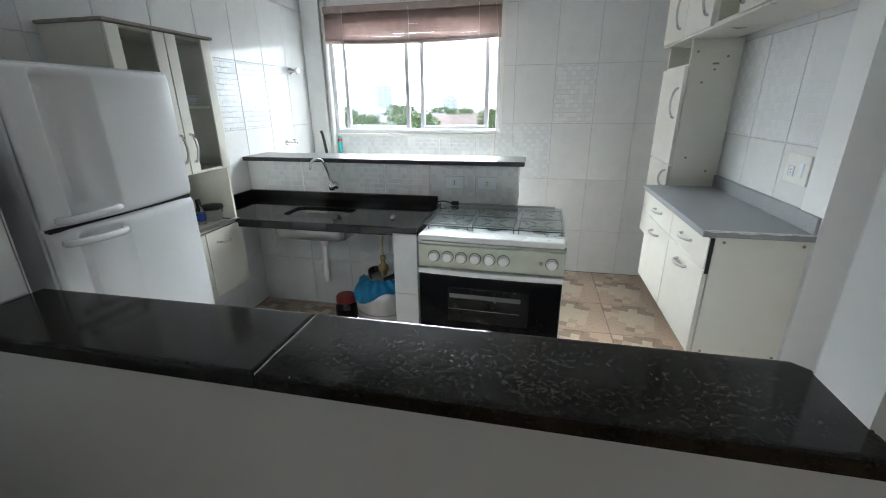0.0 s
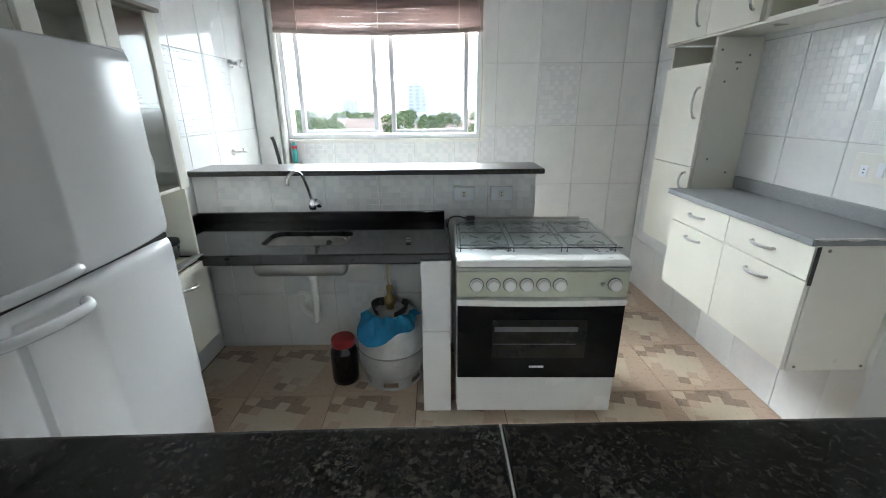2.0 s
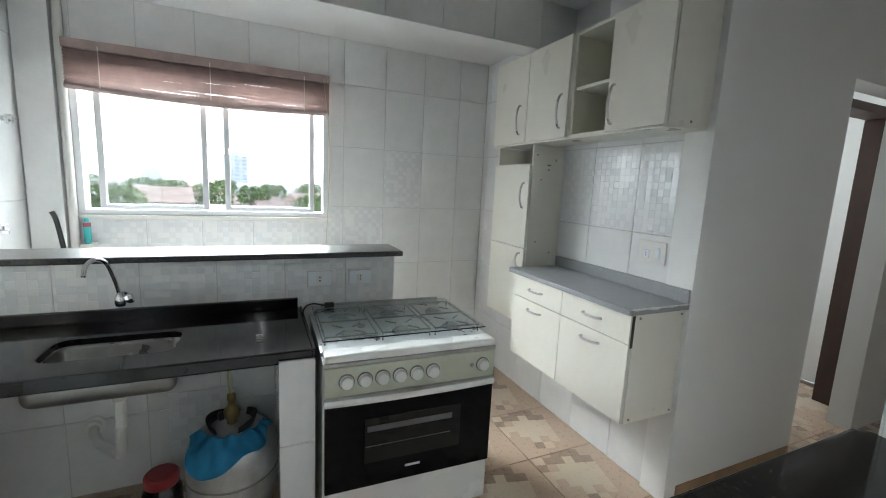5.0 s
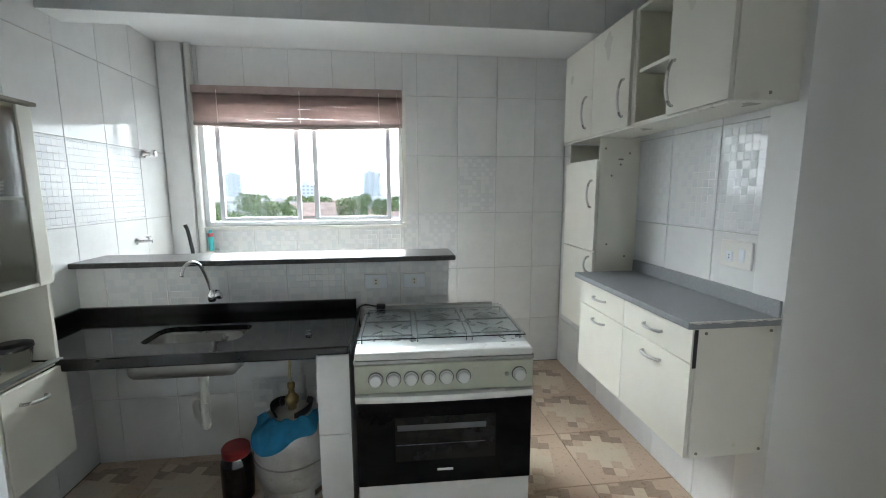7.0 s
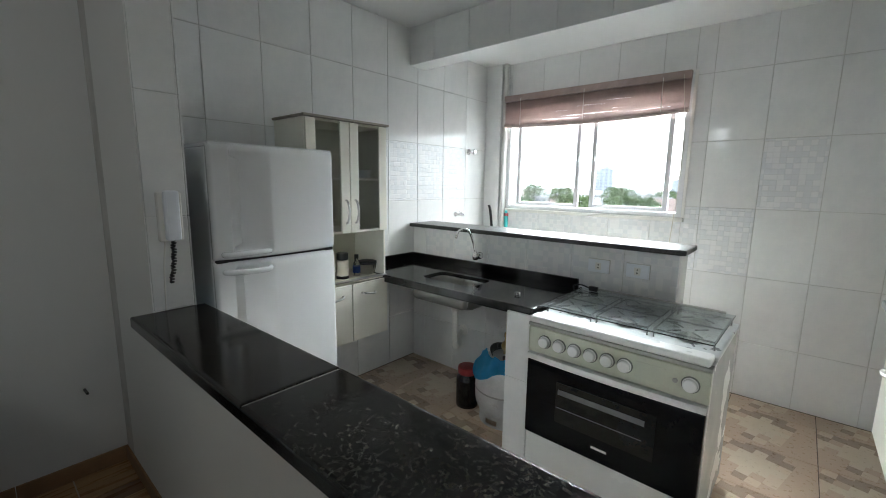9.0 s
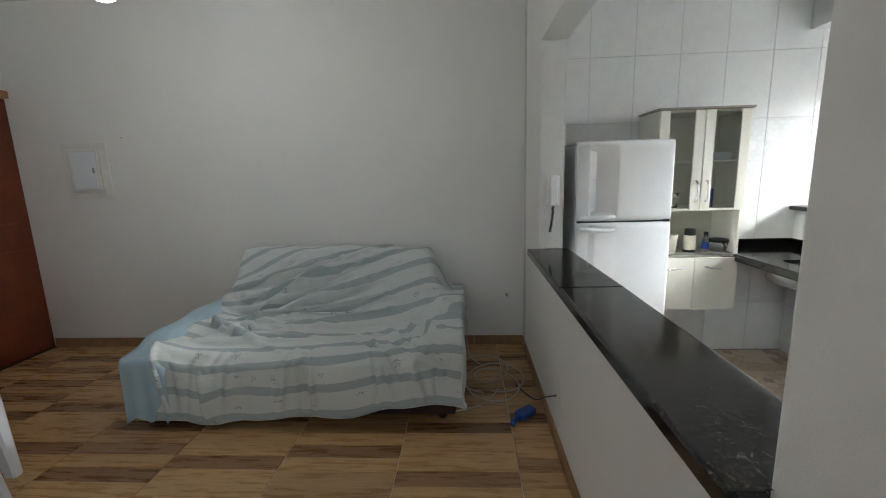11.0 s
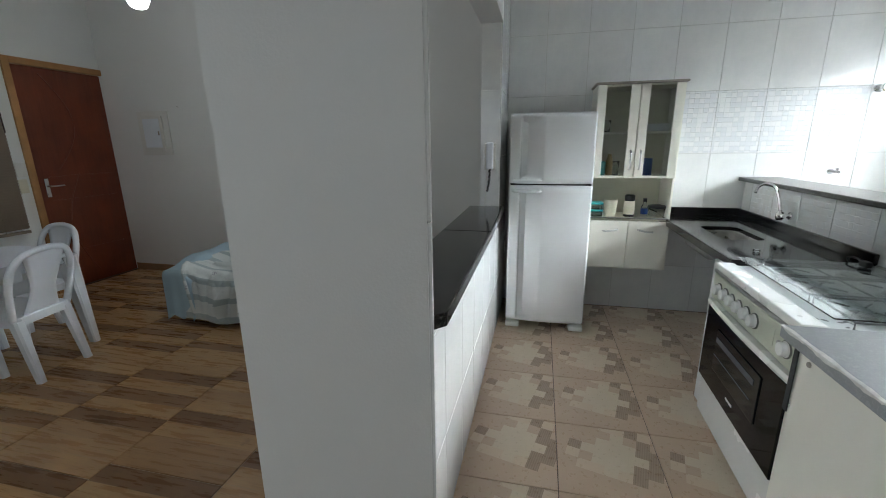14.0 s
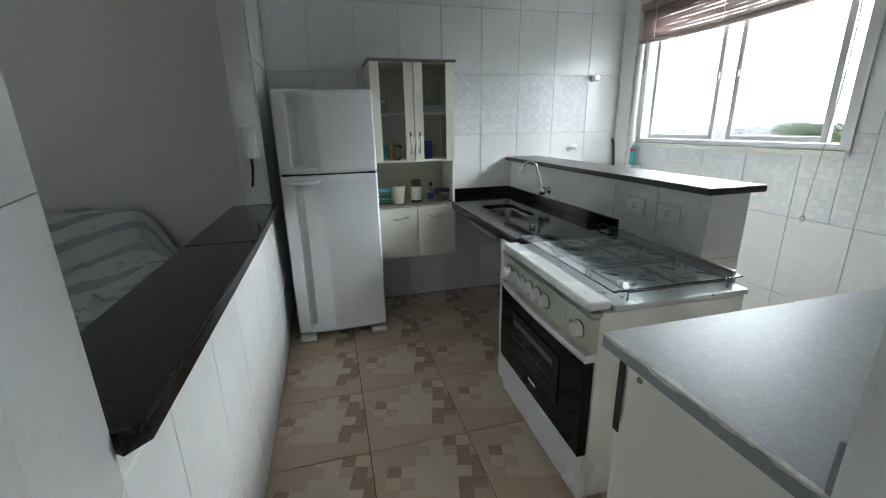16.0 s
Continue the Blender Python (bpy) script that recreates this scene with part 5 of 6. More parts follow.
# ---- laundry corner ----
def laundry():
    t = thing("corner_pipe", pose(XL + 0.12, YB - 0.06, 0), "boxed white pipe shaft in the tiled corner", "pipe")
    part("casing", box(-0.115, 0.045, -0.0, 0.062, 0.0, CB, 0.004), TILE_W, t)
    part("pipe", tube([(0.075, 0.025, 0), (0.075, 0.025, CB)], 0.022, 14), PVC, t, smooth=True)
    v = thing("wall_valve", pose(XL + 0.002, 3.42, 1.66, 0, 0, 90), "chrome stop valve on the tiled wall", "valve")
    o = part("flange", lathe([(0.026, 0), (0.026, 0.006), (0.012, 0.012), (0.012, 0.05)], 18), CHROME, v, smooth=True)
    o.matrix_basis = pose(0, 0, 0, 90)
    o = part("knob", lathe([(0.018, 0), (0.026, 0.006), (0.026, 0.022), (0.018, 0.028)], 10), CHROME, v)
    o.matrix_basis = pose(0, -0.048, 0, 90)
    w = thing("washing_tap", pose(XL + 0.002, 3.25, 1.12, 0, 0, 90), "small chrome tap over the laundry tank", "tap")
    o = part("stem", lathe([(0.02, 0), (0.02, 0.005), (0.010, 0.01), (0.010, 0.09)], 14), CHROME, w, smooth=True)
    o.matrix_basis = pose(0, 0, 0, 90)
    part("cross_handle", tube([(-0.028, -0.07, 0.03), (0.028, -0.07, 0.03)], 0.006, 8), CHROME, w)
    part("spindle", tube([(0, -0.07, 0.0), (0, -0.07, 0.032)], 0.007, 8), CHROME, w)
    tk = thing("laundry_tank", pose(XL + 0.30, 3.38, 0), "white laundry tub standing behind the half wall", "laundry tub")
    part("tub", box(-0.27, 0.27, -0.26, 0.25, 0.45, 0.86, 0.02), PVC, tk)
    part("stand", box(-0.1, 0.1, -0.1, 0.1, 0, 0.45, 0.01), PVC, tk)
    for nm, x, c1, lab in (("brush", -1.60, BLACK_PL, "black brush handle standing in the laundry corner"), ("detergent_tube", -1.505, TEAL_PL, "teal tube with a red cap by the window")):
        q = thing(nm, pose(x, 3.55 if nm == "brush" else 3.66, 0.86 if nm == "brush" else 1.0), lab, nm.replace("_", " "))
        if nm == "brush":
            part("grip", tube(curve_points([(0.03, 0, 0.0), (0.015, 0, 0.15), (-0.005, 0, 0.29), (-0.02, 0, 0.335)], 5), [0.012] * 15 + [0.014], 10), c1, q, smooth=True)
        else:
            part("bottle", lathe([(0.016, 0.0), (0.018, 0.02), (0.018, 0.10), (0.012, 0.14), (0.010, 0.15)], 14), c1, q, smooth=True)
            part("cap", lathe([(0.012, 0.10), (0.0195, 0.101), (0.0195, 0.125), (0.012, 0.126)], 14), plain("pink_cap", (0.45, 0.06, 0.07), 0.4), q)
            part("shelf_peg", box(-0.03, 0.03, -0.03, 0.07, -0.02, 0.0, 0.003), PVC, q)


laundry()


# ---- things in the dish cabinet ----
def dishes():
    x = XL + 0.18
    for k, (dy, n) in enumerate(((2.07, 4),)):
        p = thing("plate_stack", pose(x, dy, 1.407), "stack of pale glass plates on the cabinet shelf", "plates")
        for i in range(n):
            part("plate", lathe([(0.04, 0.012 * i), (0.06, 0.012 * i + 0.002), (0.085, 0.012 * i + 0.012), (0.086, 0.012 * i + 0.014), (0.05, 0.012 * i + 0.006)], 24), PLASTIC, p, smooth=True)
    specs = (("teal_mug", 1.70, 1.102, [(0.03, 0), (0.036, 0.01), (0.036, 0.09), (0.028, 0.10)], TEAL_PL, "turquoise mug behind the glass door", "mug"),
             ("amber_jar", 1.76, 1.102, [(0.022, 0), (0.026, 0.01), (0.026, 0.10), (0.015, 0.13), (0.015, 0.15)], BRASS, "amber jar behind the glass door", "jar"),
             ("drinking_glass", 1.80, 1.102, [(0.024, 0), (0.03, 0.10)], TINTED, "clear drinking glass in the cabinet", "glass"),
             ("drinking_glass", 1.72, 1.407, [(0.024, 0), (0.03, 0.08)], TINTED, "clear drinking glass in the cabinet", "glass"),
             ("blue_box", 2.02, 1.102, [(0.03, 0), (0.03, 0.12)], BLUE_PL, "dark blue tin behind the glass door", "tin"))
    for nm, y, z, prof, mt, lab, cat in specs:
        q = thing(nm, pose(x + 0.02, y, z), lab, cat)
        part("body", lathe(prof, 20), mt, q, smooth=True)
    xf = XL + 0.20
    b = thing("food_box", pose(xf, 1.675, 0.80), "stacked teal lidded food boxes", "food box")
    for i in range(2):
        part("tub", box(-0.05, 0.05, -0.04, 0.06, 0.052 * i, 0.052 * i + 0.036, 0.006), TINTED, b)
        part("lid", box(-0.053, 0.053, -0.043, 0.063, 0.052 * i + 0.0365, 0.052 * i + 0.05, 0.004), TEAL_PL, b, "teal lid")
    m = thing("measuring_cup", pose(xf, 1.795, 0.80), "cream plastic measuring jug", "jug")
    part("jug", lathe([(0.034, 0), (0.038, 0.004), (0.048, 0.12), (0.05, 0.122), (0.046, 0.118), (0.036, 0.01)], 24), CREAM_PL, m, smooth=True)
    part("handle", tube(curve_points([(0, -0.045, 0.105), (0, -0.075, 0.09), (0, -0.07, 0.045), (0, -0.042, 0.03)], 5), 0.006, 8), CREAM_PL, m)
    c = thing("coffee_jar", pose(xf, 1.925, 0.80), "pale labelled jar with a black lid", "jar")
    part("jar", lathe([(0.034, 0), (0.038, 0.006), (0.038, 0.10), (0.032, 0.115)], 24), CREAM_PL, c, smooth=True)
    part("band", lathe([(0.0385, 0.0), (0.0385, 0.018)], 24), BLACK_PL, c, "dark lower band")
    part("lid", lathe([(0.033, 0.115), (0.035, 0.118), (0.035, 0.155), (0.028, 0.16)], 24), BLACK_PL, c, "black lid")
    s = thing("sauce_bottle", pose(xf, 2.03, 0.80), "small clear bottle with a blue label", "bottle")
    part("bottle", lathe([(0.022, 0), (0.024, 0.005), (0.024, 0.07), (0.012, 0.095), (0.012, 0.12)], 18), GLASS, s, smooth=True)
    part("label_band", lathe([(0.0247, 0.02), (0.0247, 0.06)], 18), BLUE_PL, s)
    part("cap", lathe([(0.0135, 0.112), (0.0135, 0.135)], 14), BLACK_PL, s)
    d = thing("plastic_bowl", pose(xf, 2.115, 0.80), "clear plastic bowl with a dark lid", "bowl")
    part("bowl", lathe([(0.04, 0), (0.05, 0.01), (0.058, 0.065)], 24), TINTED, d, smooth=True)
    part("lid", lathe([(0.06, 0.066), (0.062, 0.07), (0.060, 0.084), (0.03, 0.09)], 24), BLACK_PL, d, "dark lid")


dishes()


# ---- wall phones and boxes ----
def intercom(m, label, cord):
    t = thing("intercom_phone", m, label, "intercom")
    part("base", box(-0.04, 0.04, -0.025, 0, -0.09, 0.09, 0.01, 3), PVC, t)
    hs = part("handset", box(-0.024, 0.024, -0.058, -0.026, -0.085, 0.095, 0.012, 3), PLASTIC, t)
    if cord:
        pts = [(0.012 * math.sin(k * 0.045) - 0.0006 * k + 0.007 * math.cos(k * 1.9), -0.03 + 0.007 * math.sin(k * 1.9), -0.085 - 0.0033 * k) for k in range(48)]
        part("coiled_cord", tube(pts, 0.004, 6), BLACK_PL, t, "black coiled cord")
        part("lead", tube(curve_points([(-0.02, -0.008, -0.09), (-0.03, -0.006, -0.2), (-0.035, -0.005, -0.36)], 5), 0.003, 6), PVC, t)


intercom(pose(-1.228, 0.93, 1.25, 0, 0, 90), "white wall intercom handset with black cord", True)
it = thing("door_chime", pose(-1.01, YS, 1.16, 0, 0, 180), "white box and switch beside the entrance door", "switch box")
part("case", box(-0.04, 0.04, -0.03, 0, -0.06, 0.06, 0.008), PVC, it)
part("switch_plate", box(-0.03, 0.035, -0.012, 0, -0.20, -0.08, 0.006), CREAM_PL, it)
bx = thing("breaker_box", pose(XLL, -2.575, 1.475, 0, 0, 90), "white electrical breaker box on the living room wall", "breaker box")
part("frame", box(-0.185, 0.185, -0.012, 0, -0.215, 0.215, 0.004), PVC, bx)
lid = part("lid", box(-0.125, 0.125, -0.036, -0.0125, -0.165, 0.165, 0.008), PVC, bx)
part("lid_door", box(-0.10, 0.10, -0.042, -0.0362, -0.14, 0.14, 0.004), PLASTIC, lid)
part("catch", box(0.075, 0.09, -0.047, -0.0422, -0.02, 0.02, 0.002), EDGE, lid)
nl = thing("wall_hook", pose(XLL, -2.25, 1.72, 0, 0, 90), "tiny nail in the white wall", "nail")
part("nail", tube([(0, 0, 0), (0, -0.02, 0.003)], 0.003, 6), EDGE, nl)
ob = thing("wall_outlet", pose(-0.62, YBAR, 0.30), "white wall outlet low on the bar wall", "socket")
part("plate", box(-0.035, 0.035, -0.008, 0, -0.058, 0.058, 0.004), PVC, ob)


# ---- ceiling fan with lit lamp ----
def ceiling_fan():
    t = thing("ceiling_fan", pose(-0.60, -1.15, CL), "ceiling fan with brown blades and a lit glass lamp", "ceiling fan")
    part("canopy", lathe([(0.012, -0.10), (0.05, -0.05), (0.065, -0.001)], 22), BULB_OFF, t, smooth=True)
    part("rod", lathe([(0.011, -0.14), (0.011, -0.09)], 12), BULB_OFF, t)
    part("motor", lathe([(0.03, -0.29), (0.085, -0.27), (0.10, -0.23), (0.10, -0.19), (0.08, -0.16), (0.02, -0.14)], 28), BULB_OFF, t, smooth=True)
    for k in range(3):
        out = [(0.09, -0.035), (0.14, -0.05), (0.40, -0.068), (0.47, -0.05), (0.49, 0.0), (0.47, 0.05), (0.40, 0.068), (0.14, 0.05), (0.09, 0.035)]
        o = part("blade", prism(out, -0.004, 0.004), FAN_WOOD, t)
        o.matrix_basis = pose(0, 0, -0.235, 0, 0, 130 + 120 * k) @ pose(0, 0, 0, 9)
    part("lamp_holder", lathe([(0.04, -0.385), (0.055, -0.36), (0.05, -0.32), (0.03, -0.285)], 18), BULB_OFF, t, smooth=True)
    g = part("lamp_shade", lathe([(0.028, -0.57), (0.046, -0.56), (0.062, -0.525), (0.056, -0.45), (0.044, -0.386)], 24), LAMP_GLASS, t, "lit white glass shade", smooth=True)
    g.visible_shadow = False


ceiling_fan()


# ---- sofa under sheets ----
SX0, SX1, SY0, SY1 = -1.84, -0.775, -1.50, 0.36


def sofa():
    t = thing("sofa", pose(0, 0, 0), "dark brown sofa hidden under bed sheets", "sofa")
    part("base", box(SX0, SX1 - 0.03, SY0 + 0.04, SY1 - 0.02, 0.05, 0.28, 0.02), SOFA_BROWN, t)
    part("seat_cushion", box(SX0 + 0.30, SX1 - 0.03, SY0 + 0.22, SY1 - 0.20, 0.28, 0.365, 0.03, 3), SOFA_BROWN, t)
    part("backrest", box(SX0, SX0 + 0.20, SY0 + 0.34, SY1 - 0.24, 0.28, 0.80, 0.06, 3), SOFA_BROWN, t)
    part("armrest", box(SX0 + 0.05, SX1 - 0.05, SY0 + 0.03, SY0 + 0.21, 0.28, 0.44, 0.04, 3), SOFA_BROWN, t)
    part("armrest", box(SX0 + 0.05, SX1 - 0.05, SY1 - 0.19, SY1 - 0.025, 0.28, 0.50, 0.04, 3), SOFA_BROWN, t)
    for x in (SX0 + 0.08, SX1 - 0.10):
        for y in (SY0 + 0.1, SY1 - 0.1):
            part("leg", lathe([(0.022, 0), (0.03, 0.052)], 12, centre=(x, y, 0)), DARK_WOOD, t)


def smooth(a, b, x):
    s = min(1, max(0, (x - a) / (b - a)))
    return s * s * (3 - 2 * s)


CREASES = []
_r = random.Random(21)
for _k in range(84):
    zone = _k % 4
    if zone == 0:      # slanting over the backrest, gathered at one end
        y0, v0 = _r.uniform(-1.25, -0.9), _r.uniform(0.92, 1.25)
        y1, v1 = y0 + _r.uniform(0.4, 1.1), v0 + _r.uniform(0.12, 0.42)
    elif zone == 1:    # fanning over the seat
        y0, v0 = _r.uniform(-1.3, -1.05), _r.uniform(0.55, 1.0)
        y1, v1 = y0 + _r.uniform(0.3, 1.0), v0 + _r.uniform(-0.15, 0.12)
    elif zone == 2:    # hanging in front
        y0, v0 = _r.uniform(-1.3, 0.33), _r.uniform(0.0, 0.08)
        y1, v1 = y0 + _r.uniform(-0.10, 0.10), v0 + _r.uniform(0.22, 0.45)
    else:              # drawn towards the far arm
        y0, v0 = _r.uniform(0.05, 0.34), _r.uniform(0.15, 0.5)
        y1, v1 = y0 - _r.uniform(0.05, 0.45), v0 + _r.uniform(0.15, 0.5)
    CREASES.append((y0, v0, y1, v1, _r.uniform(0.014, 0.030) * _r.choice((1, 1, -0.8)), _r.uniform(0.009, 0.022)))

# long folds fanning out of the knot where seat, back and arm meet
for _k in range(10):
    CREASES.append((-1.20, 0.93, _r.uniform(-0.5, 0.25), 0.98 + 0.052 * _k, _r.uniform(0.026, 0.040) * (1, -0.7)[_k % 2], _r.uniform(0.014, 0.024)))
for _k in range(5):
    CREASES.append((-1.22, 0.80, _r.uniform(-0.9, -0.4), 0.42 + 0.09 * _k, _r.uniform(0.022, 0.034), _r.uniform(0.014, 0.022)))


def crease_height(y, v):
    s = 0.0
    for y0, v0, y1, v1, hh, w in CREASES:
        dy, dv = y1 - y0, v1 - v0
        t = ((y - y0) * dy + (v - v0) * dv) / (dy * dy + dv * dv)
        t = min(1, max(0, t))
        d2 = (y - y0 - t * dy) ** 2 + (v - v0 - t * dv) ** 2
        s += 1.45 * hh * math.exp(-d2 / (w * w)) * (0.35 + 0.65 * math.sin(math.pi * min(0.97, t + 0.05)))
    return s


def striped_cover():
    """The big sheet: goes up the front, over the seat, up the back; hangs down past the far arm."""
    bm = bmesh.new()
    uvl = bm.loops.layers.uv.new("UVMap")
    ny, nv = 230, 170
    grid, uvs = [], {}
    for i in range(ny + 1):
        q = i / ny
        y = SY0 + 0.17 + (SY1 - SY0 - 0.17 + 0.30) * q      # the last part hangs over the end
        yy = min(y, SY1 + 0.012)
        over = max(0.0, y - SY1 - 0.012)
        arm = smooth(SY1 - 0.26, SY1 - 0.12, yy)
        armL = 1 - smooth(SY0 + 0.16, SY0 + 0.34, yy)
        seat = 0.425 + 0.125 * arm + 0.06 * armL
        back = 0.862 - 0.015 * smooth(-0.3, 0.1, yy) - 0.30 * smooth(SY1 - 0.24, SY1 - 0.05, yy) - 0.06 * smooth(-0.9, -1.3, -yy) * 0
        back -= 0.36 * (1 - smooth(SY0 + 0.12, SY0 + 0.30, yy))
        hem = 0.055 + 0.09 * smooth(-0.75, 0.1, yy) + 0.012 * math.sin(7 * yy) + 0.02 * smooth(SY0 + 0.5, SY0 + 0.17, yy)
        xf = SX1 + 0.028
        prof = [(xf + 0.02, hem), (xf + 0.012, 0.22), (xf - 0.004, seat - 0.05), (xf - 0.055, seat - 0.004), (-1.15, seat - 0.012), (SX0 + 0.40, seat + 0.005), (SX0 + 0.36, seat + 0.07 * (1 - arm)), (SX0 + 0.31, seat + (back - seat) * 0.55), (SX0 + 0.27, back - 0.07), (SX0 + 0.22, back - 0.012), (SX0 + 0.12, back), (SX0 + 0.03, back - 0.04)]
        ls = [0.0]
        for (x0, z0), (x1, z1) in zip(prof, prof[1:]):
            ls.append(ls[-1] + max(0.01, math.hypot(x1 - x0, z1 - z0)))
        col = []
        for j in range(nv + 1):
            v = ls[-1] * j / nv
            x = float(np.interp(v, ls, [p[0] for p in prof]))
            z = float(np.interp(v, ls, [p[1] for p in prof]))
            n = noise.noise(Vector((y * 2.2, v * 3.1, 0.3)))
            front = 1 - smooth(0.25, 0.5, v)
            # soft hanging folds in front, slanting creases over seat and back
            fold = 0.012 * front * math.sin(y * 17 + 2.5 * n) * smooth(0.42, 0.05, v)
            diag = noise.noise(Vector((y * 1.3 + v * 2.6, (v - y * 0.35) * 8.0, 1.7)))
            crease = (0.022 * diag - 0.012 * abs(noise.noise(Vector((y * 2.0 - v * 1.5, (v + y * 0.5) * 9.0, 6.2))))) * (1 - 0.5 * front) + 0.012 * n
            ridge = 0.022 * max(0, 1 - abs((v - 0.72) - 0.33 * (yy + 0.95)) / 0.05) * smooth(-1.3, -0.9, yy) * (1 - smooth(-0.1, 0.1, yy))
            if over > 0:
                lvl = z - over * (1.0 + 0.25 * n)
                floor_z = 0.14 + 0.30 * smooth(0.3, 1.0, v) + 0.03 * math.sin(v * 9)
                z = max(lvl, min(z, floor_z))
                yo = yy + 0.012 + 0.014 * math.sin(v * 15 + 1) * min(1, over * 8)
            else:
                yo = yy
            cr = crease_height(yy if over == 0 else y, v)
            p = Vector((x + fold + 0.5 * crease * (1 - front) + cr * (0.9 if v < 0.42 or v > 0.95 else 0.3), yo, z + crease * (1 if over == 0 else 0.2) + ridge + cr * (0.15 if v < 0.38 else 0.8)))
            vt = bm.verts.new(p)
            up = smooth(0.55, 1.0, v)
            pull = 0.55 * math.exp(-max(0, y + 1.25) / 0.3) * up
            uvs[vt] = (y, v - 0.20 * up * (y + 1.2) + pull * (v - 0.95))
            col.append(vt)
        grid.append(col)
    for a, b in zip(grid, grid[1:]):
        for j in range(nv):
            f = bm.faces.new((a[j], b[j], b[j + 1], a[j + 1]))
            for l in f.loops:
                l[uvl].uv = uvs[l.vert]
    t = thing("sofa_cover", pose(0, 0, 0), "creased white sheet with grey-green stripes spread over the sofa", "bed sheet")
    hem_line = [col[0].co.copy() for col in grid[::3]]
    me_ob = part("sheet", bm, SHEET, t, smooth=True)
    part("hem", tube(hem_line, 0.0045, 6), plain("hem_cloth", (0.66, 0.69, 0.68), 0.9, vary=0.08, scale=20, bump=0.3, fine=300), t, "stitched pale hem", smooth=True)
    md = me_ob.modifiers.new("thick", "SOLIDIFY")
    md.thickness, md.offset = 0.004, 1.0
    return t


def blue_cover():
    """The light blue sheet over the near arm."""
    bm = bmesh.new()
    rows = []
    n, m = 60, 46
    for i in range(n + 1):
        x = SX0 + 0.12 + (SX1 + 0.035 - SX0 - 0.12) * i / n
        col = []
        for j in range(m + 1):
            v = -0.36 + 0.66 * j / m          # across the arm: outside, top, seat side
            hem = 0.07 + 0.03 * math.sin(x * 6)
            if v < 0:
                y, z = SY0 + 0.0 - 0.012 * math.sin(x * 22) * min(1, -v * 5), max(hem, 0.49 + v * 1.2)
            elif v < 0.20:
                y, z = SY0 + v, 0.495
            else:
                y, z = SY0 + 0.20 + (v - 0.2) * 0.5, 0.495 - (v - 0.20) * 0.5
            z += 0.022 * noise.noise(Vector((x * 4, v * 5, 4.1))) * (1 if v > -0.05 else 0.2)
            z -= 0.045 * max(0, abs(v - 0.10) - 0.05) / 0.1 if -0.02 < v < 0.22 else 0.0225 * (1 if v <= -0.02 else 1.6)
            z -= 0.05 * smooth(SX1 - 0.22, SX1 + 0.04, x) * (1 if v > -0.1 else 0.4)
            rk = 0.010 * math.sin(x * 26 + v * 14) * max(0, noise.noise(Vector((x * 3, v * 3, 9.0))))
            z += rk if v > 0 else 0
            y += (0.02 * noise.noise(Vector((x * 7, v * 2, 2.0))) + rk) if v < 0.02 else 0
            xx = x
            fr = i / n
            col.append(bm.verts.new((xx, y, z)))
        rows.append(col)
    # front flap hanging down
    for k in range(1, 17):
        col = []
        for j in range(m + 1):
            b = rows[n][j].co
            drop = (0.42) * k / 16
            z = max(0.06 + 0.02 * math.sin(j * 0.7), b.z - drop)
            col.append(bm.verts.new((b.x + 0.012 + 0.008 * math.sin(j * 0.9) * k / 16, b.y, z)))
        rows.append(col)
    for a, b in zip(rows, rows[1:]):
        for j in range(m):
            bm.faces.new((a[j], b[j], b[j + 1], a[j + 1]))
    bmesh.ops.recalc_face_normals(bm, faces=bm.faces[:])
    t = thing("arm_cover", pose(0, 0, 0), "plain light blue sheet hanging over one sofa arm", "bed sheet")
    o = part("sheet", bm, BLUE_SHEET, t, smooth=True)
    md = o.modifiers.new("thick", "SOLIDIFY")
    md.thickness = 0.003


sofa(); striped_cover(); blue_cover()


# ---- plastic table and chairs ----
def plastic_table():
    t = thing("plastic_table", pose(-0.05, -2.10, 0), "square white plastic garden table", "table")
    h = 0.345
    out = []
    for k in range(48):
        a = 2 * math.pi * k / 48
        c, s = math.cos(a), math.sin(a)
        r = h / (abs(c) ** 7 + abs(s) ** 7) ** (1 / 7)
        r *= 1 - 0.022 * math.cos(8 * a)
        out.append((r * c, r * s))
    part("tabletop", prism(out, 0.645, 0.672, 0.006), PLASTIC, t)
    part("apron", prism([(x * 0.93, y * 0.93) for x, y in out], 0.60, 0.644), PLASTIC, t)
    for sx in (-1, 1):
        for sy in (-1, 1):
            bm = bmesh.new()
            rings = []
            for z, w, o in ((0.644, 0.050, 0.285), (0.58, 0.046, 0.290), (0.0, 0.026, 0.318)):
                rings.append([bm.verts.new((sx * (o + a * w), sy * (o + b * w), z)) for a, b in ((-1, -1), (0.7, -1), (1, -0.7), (1, 0.3), (0.3, 1), (-0.7, 1), (-1, 0.7))])
            for a, b in zip(rings, rings[1:]):
                m = len(a)
                for i in range(m):
                    bm.faces.new((a[i], a[(i + 1) % m], b[(i + 1) % m], b[i]))
            bm.faces.new(rings[0]); bm.faces.new(rings[-1])
            bmesh.ops.recalc_face_normals(bm, faces=bm.faces[:])
            part("leg", bm, PLASTIC, t)
    return t


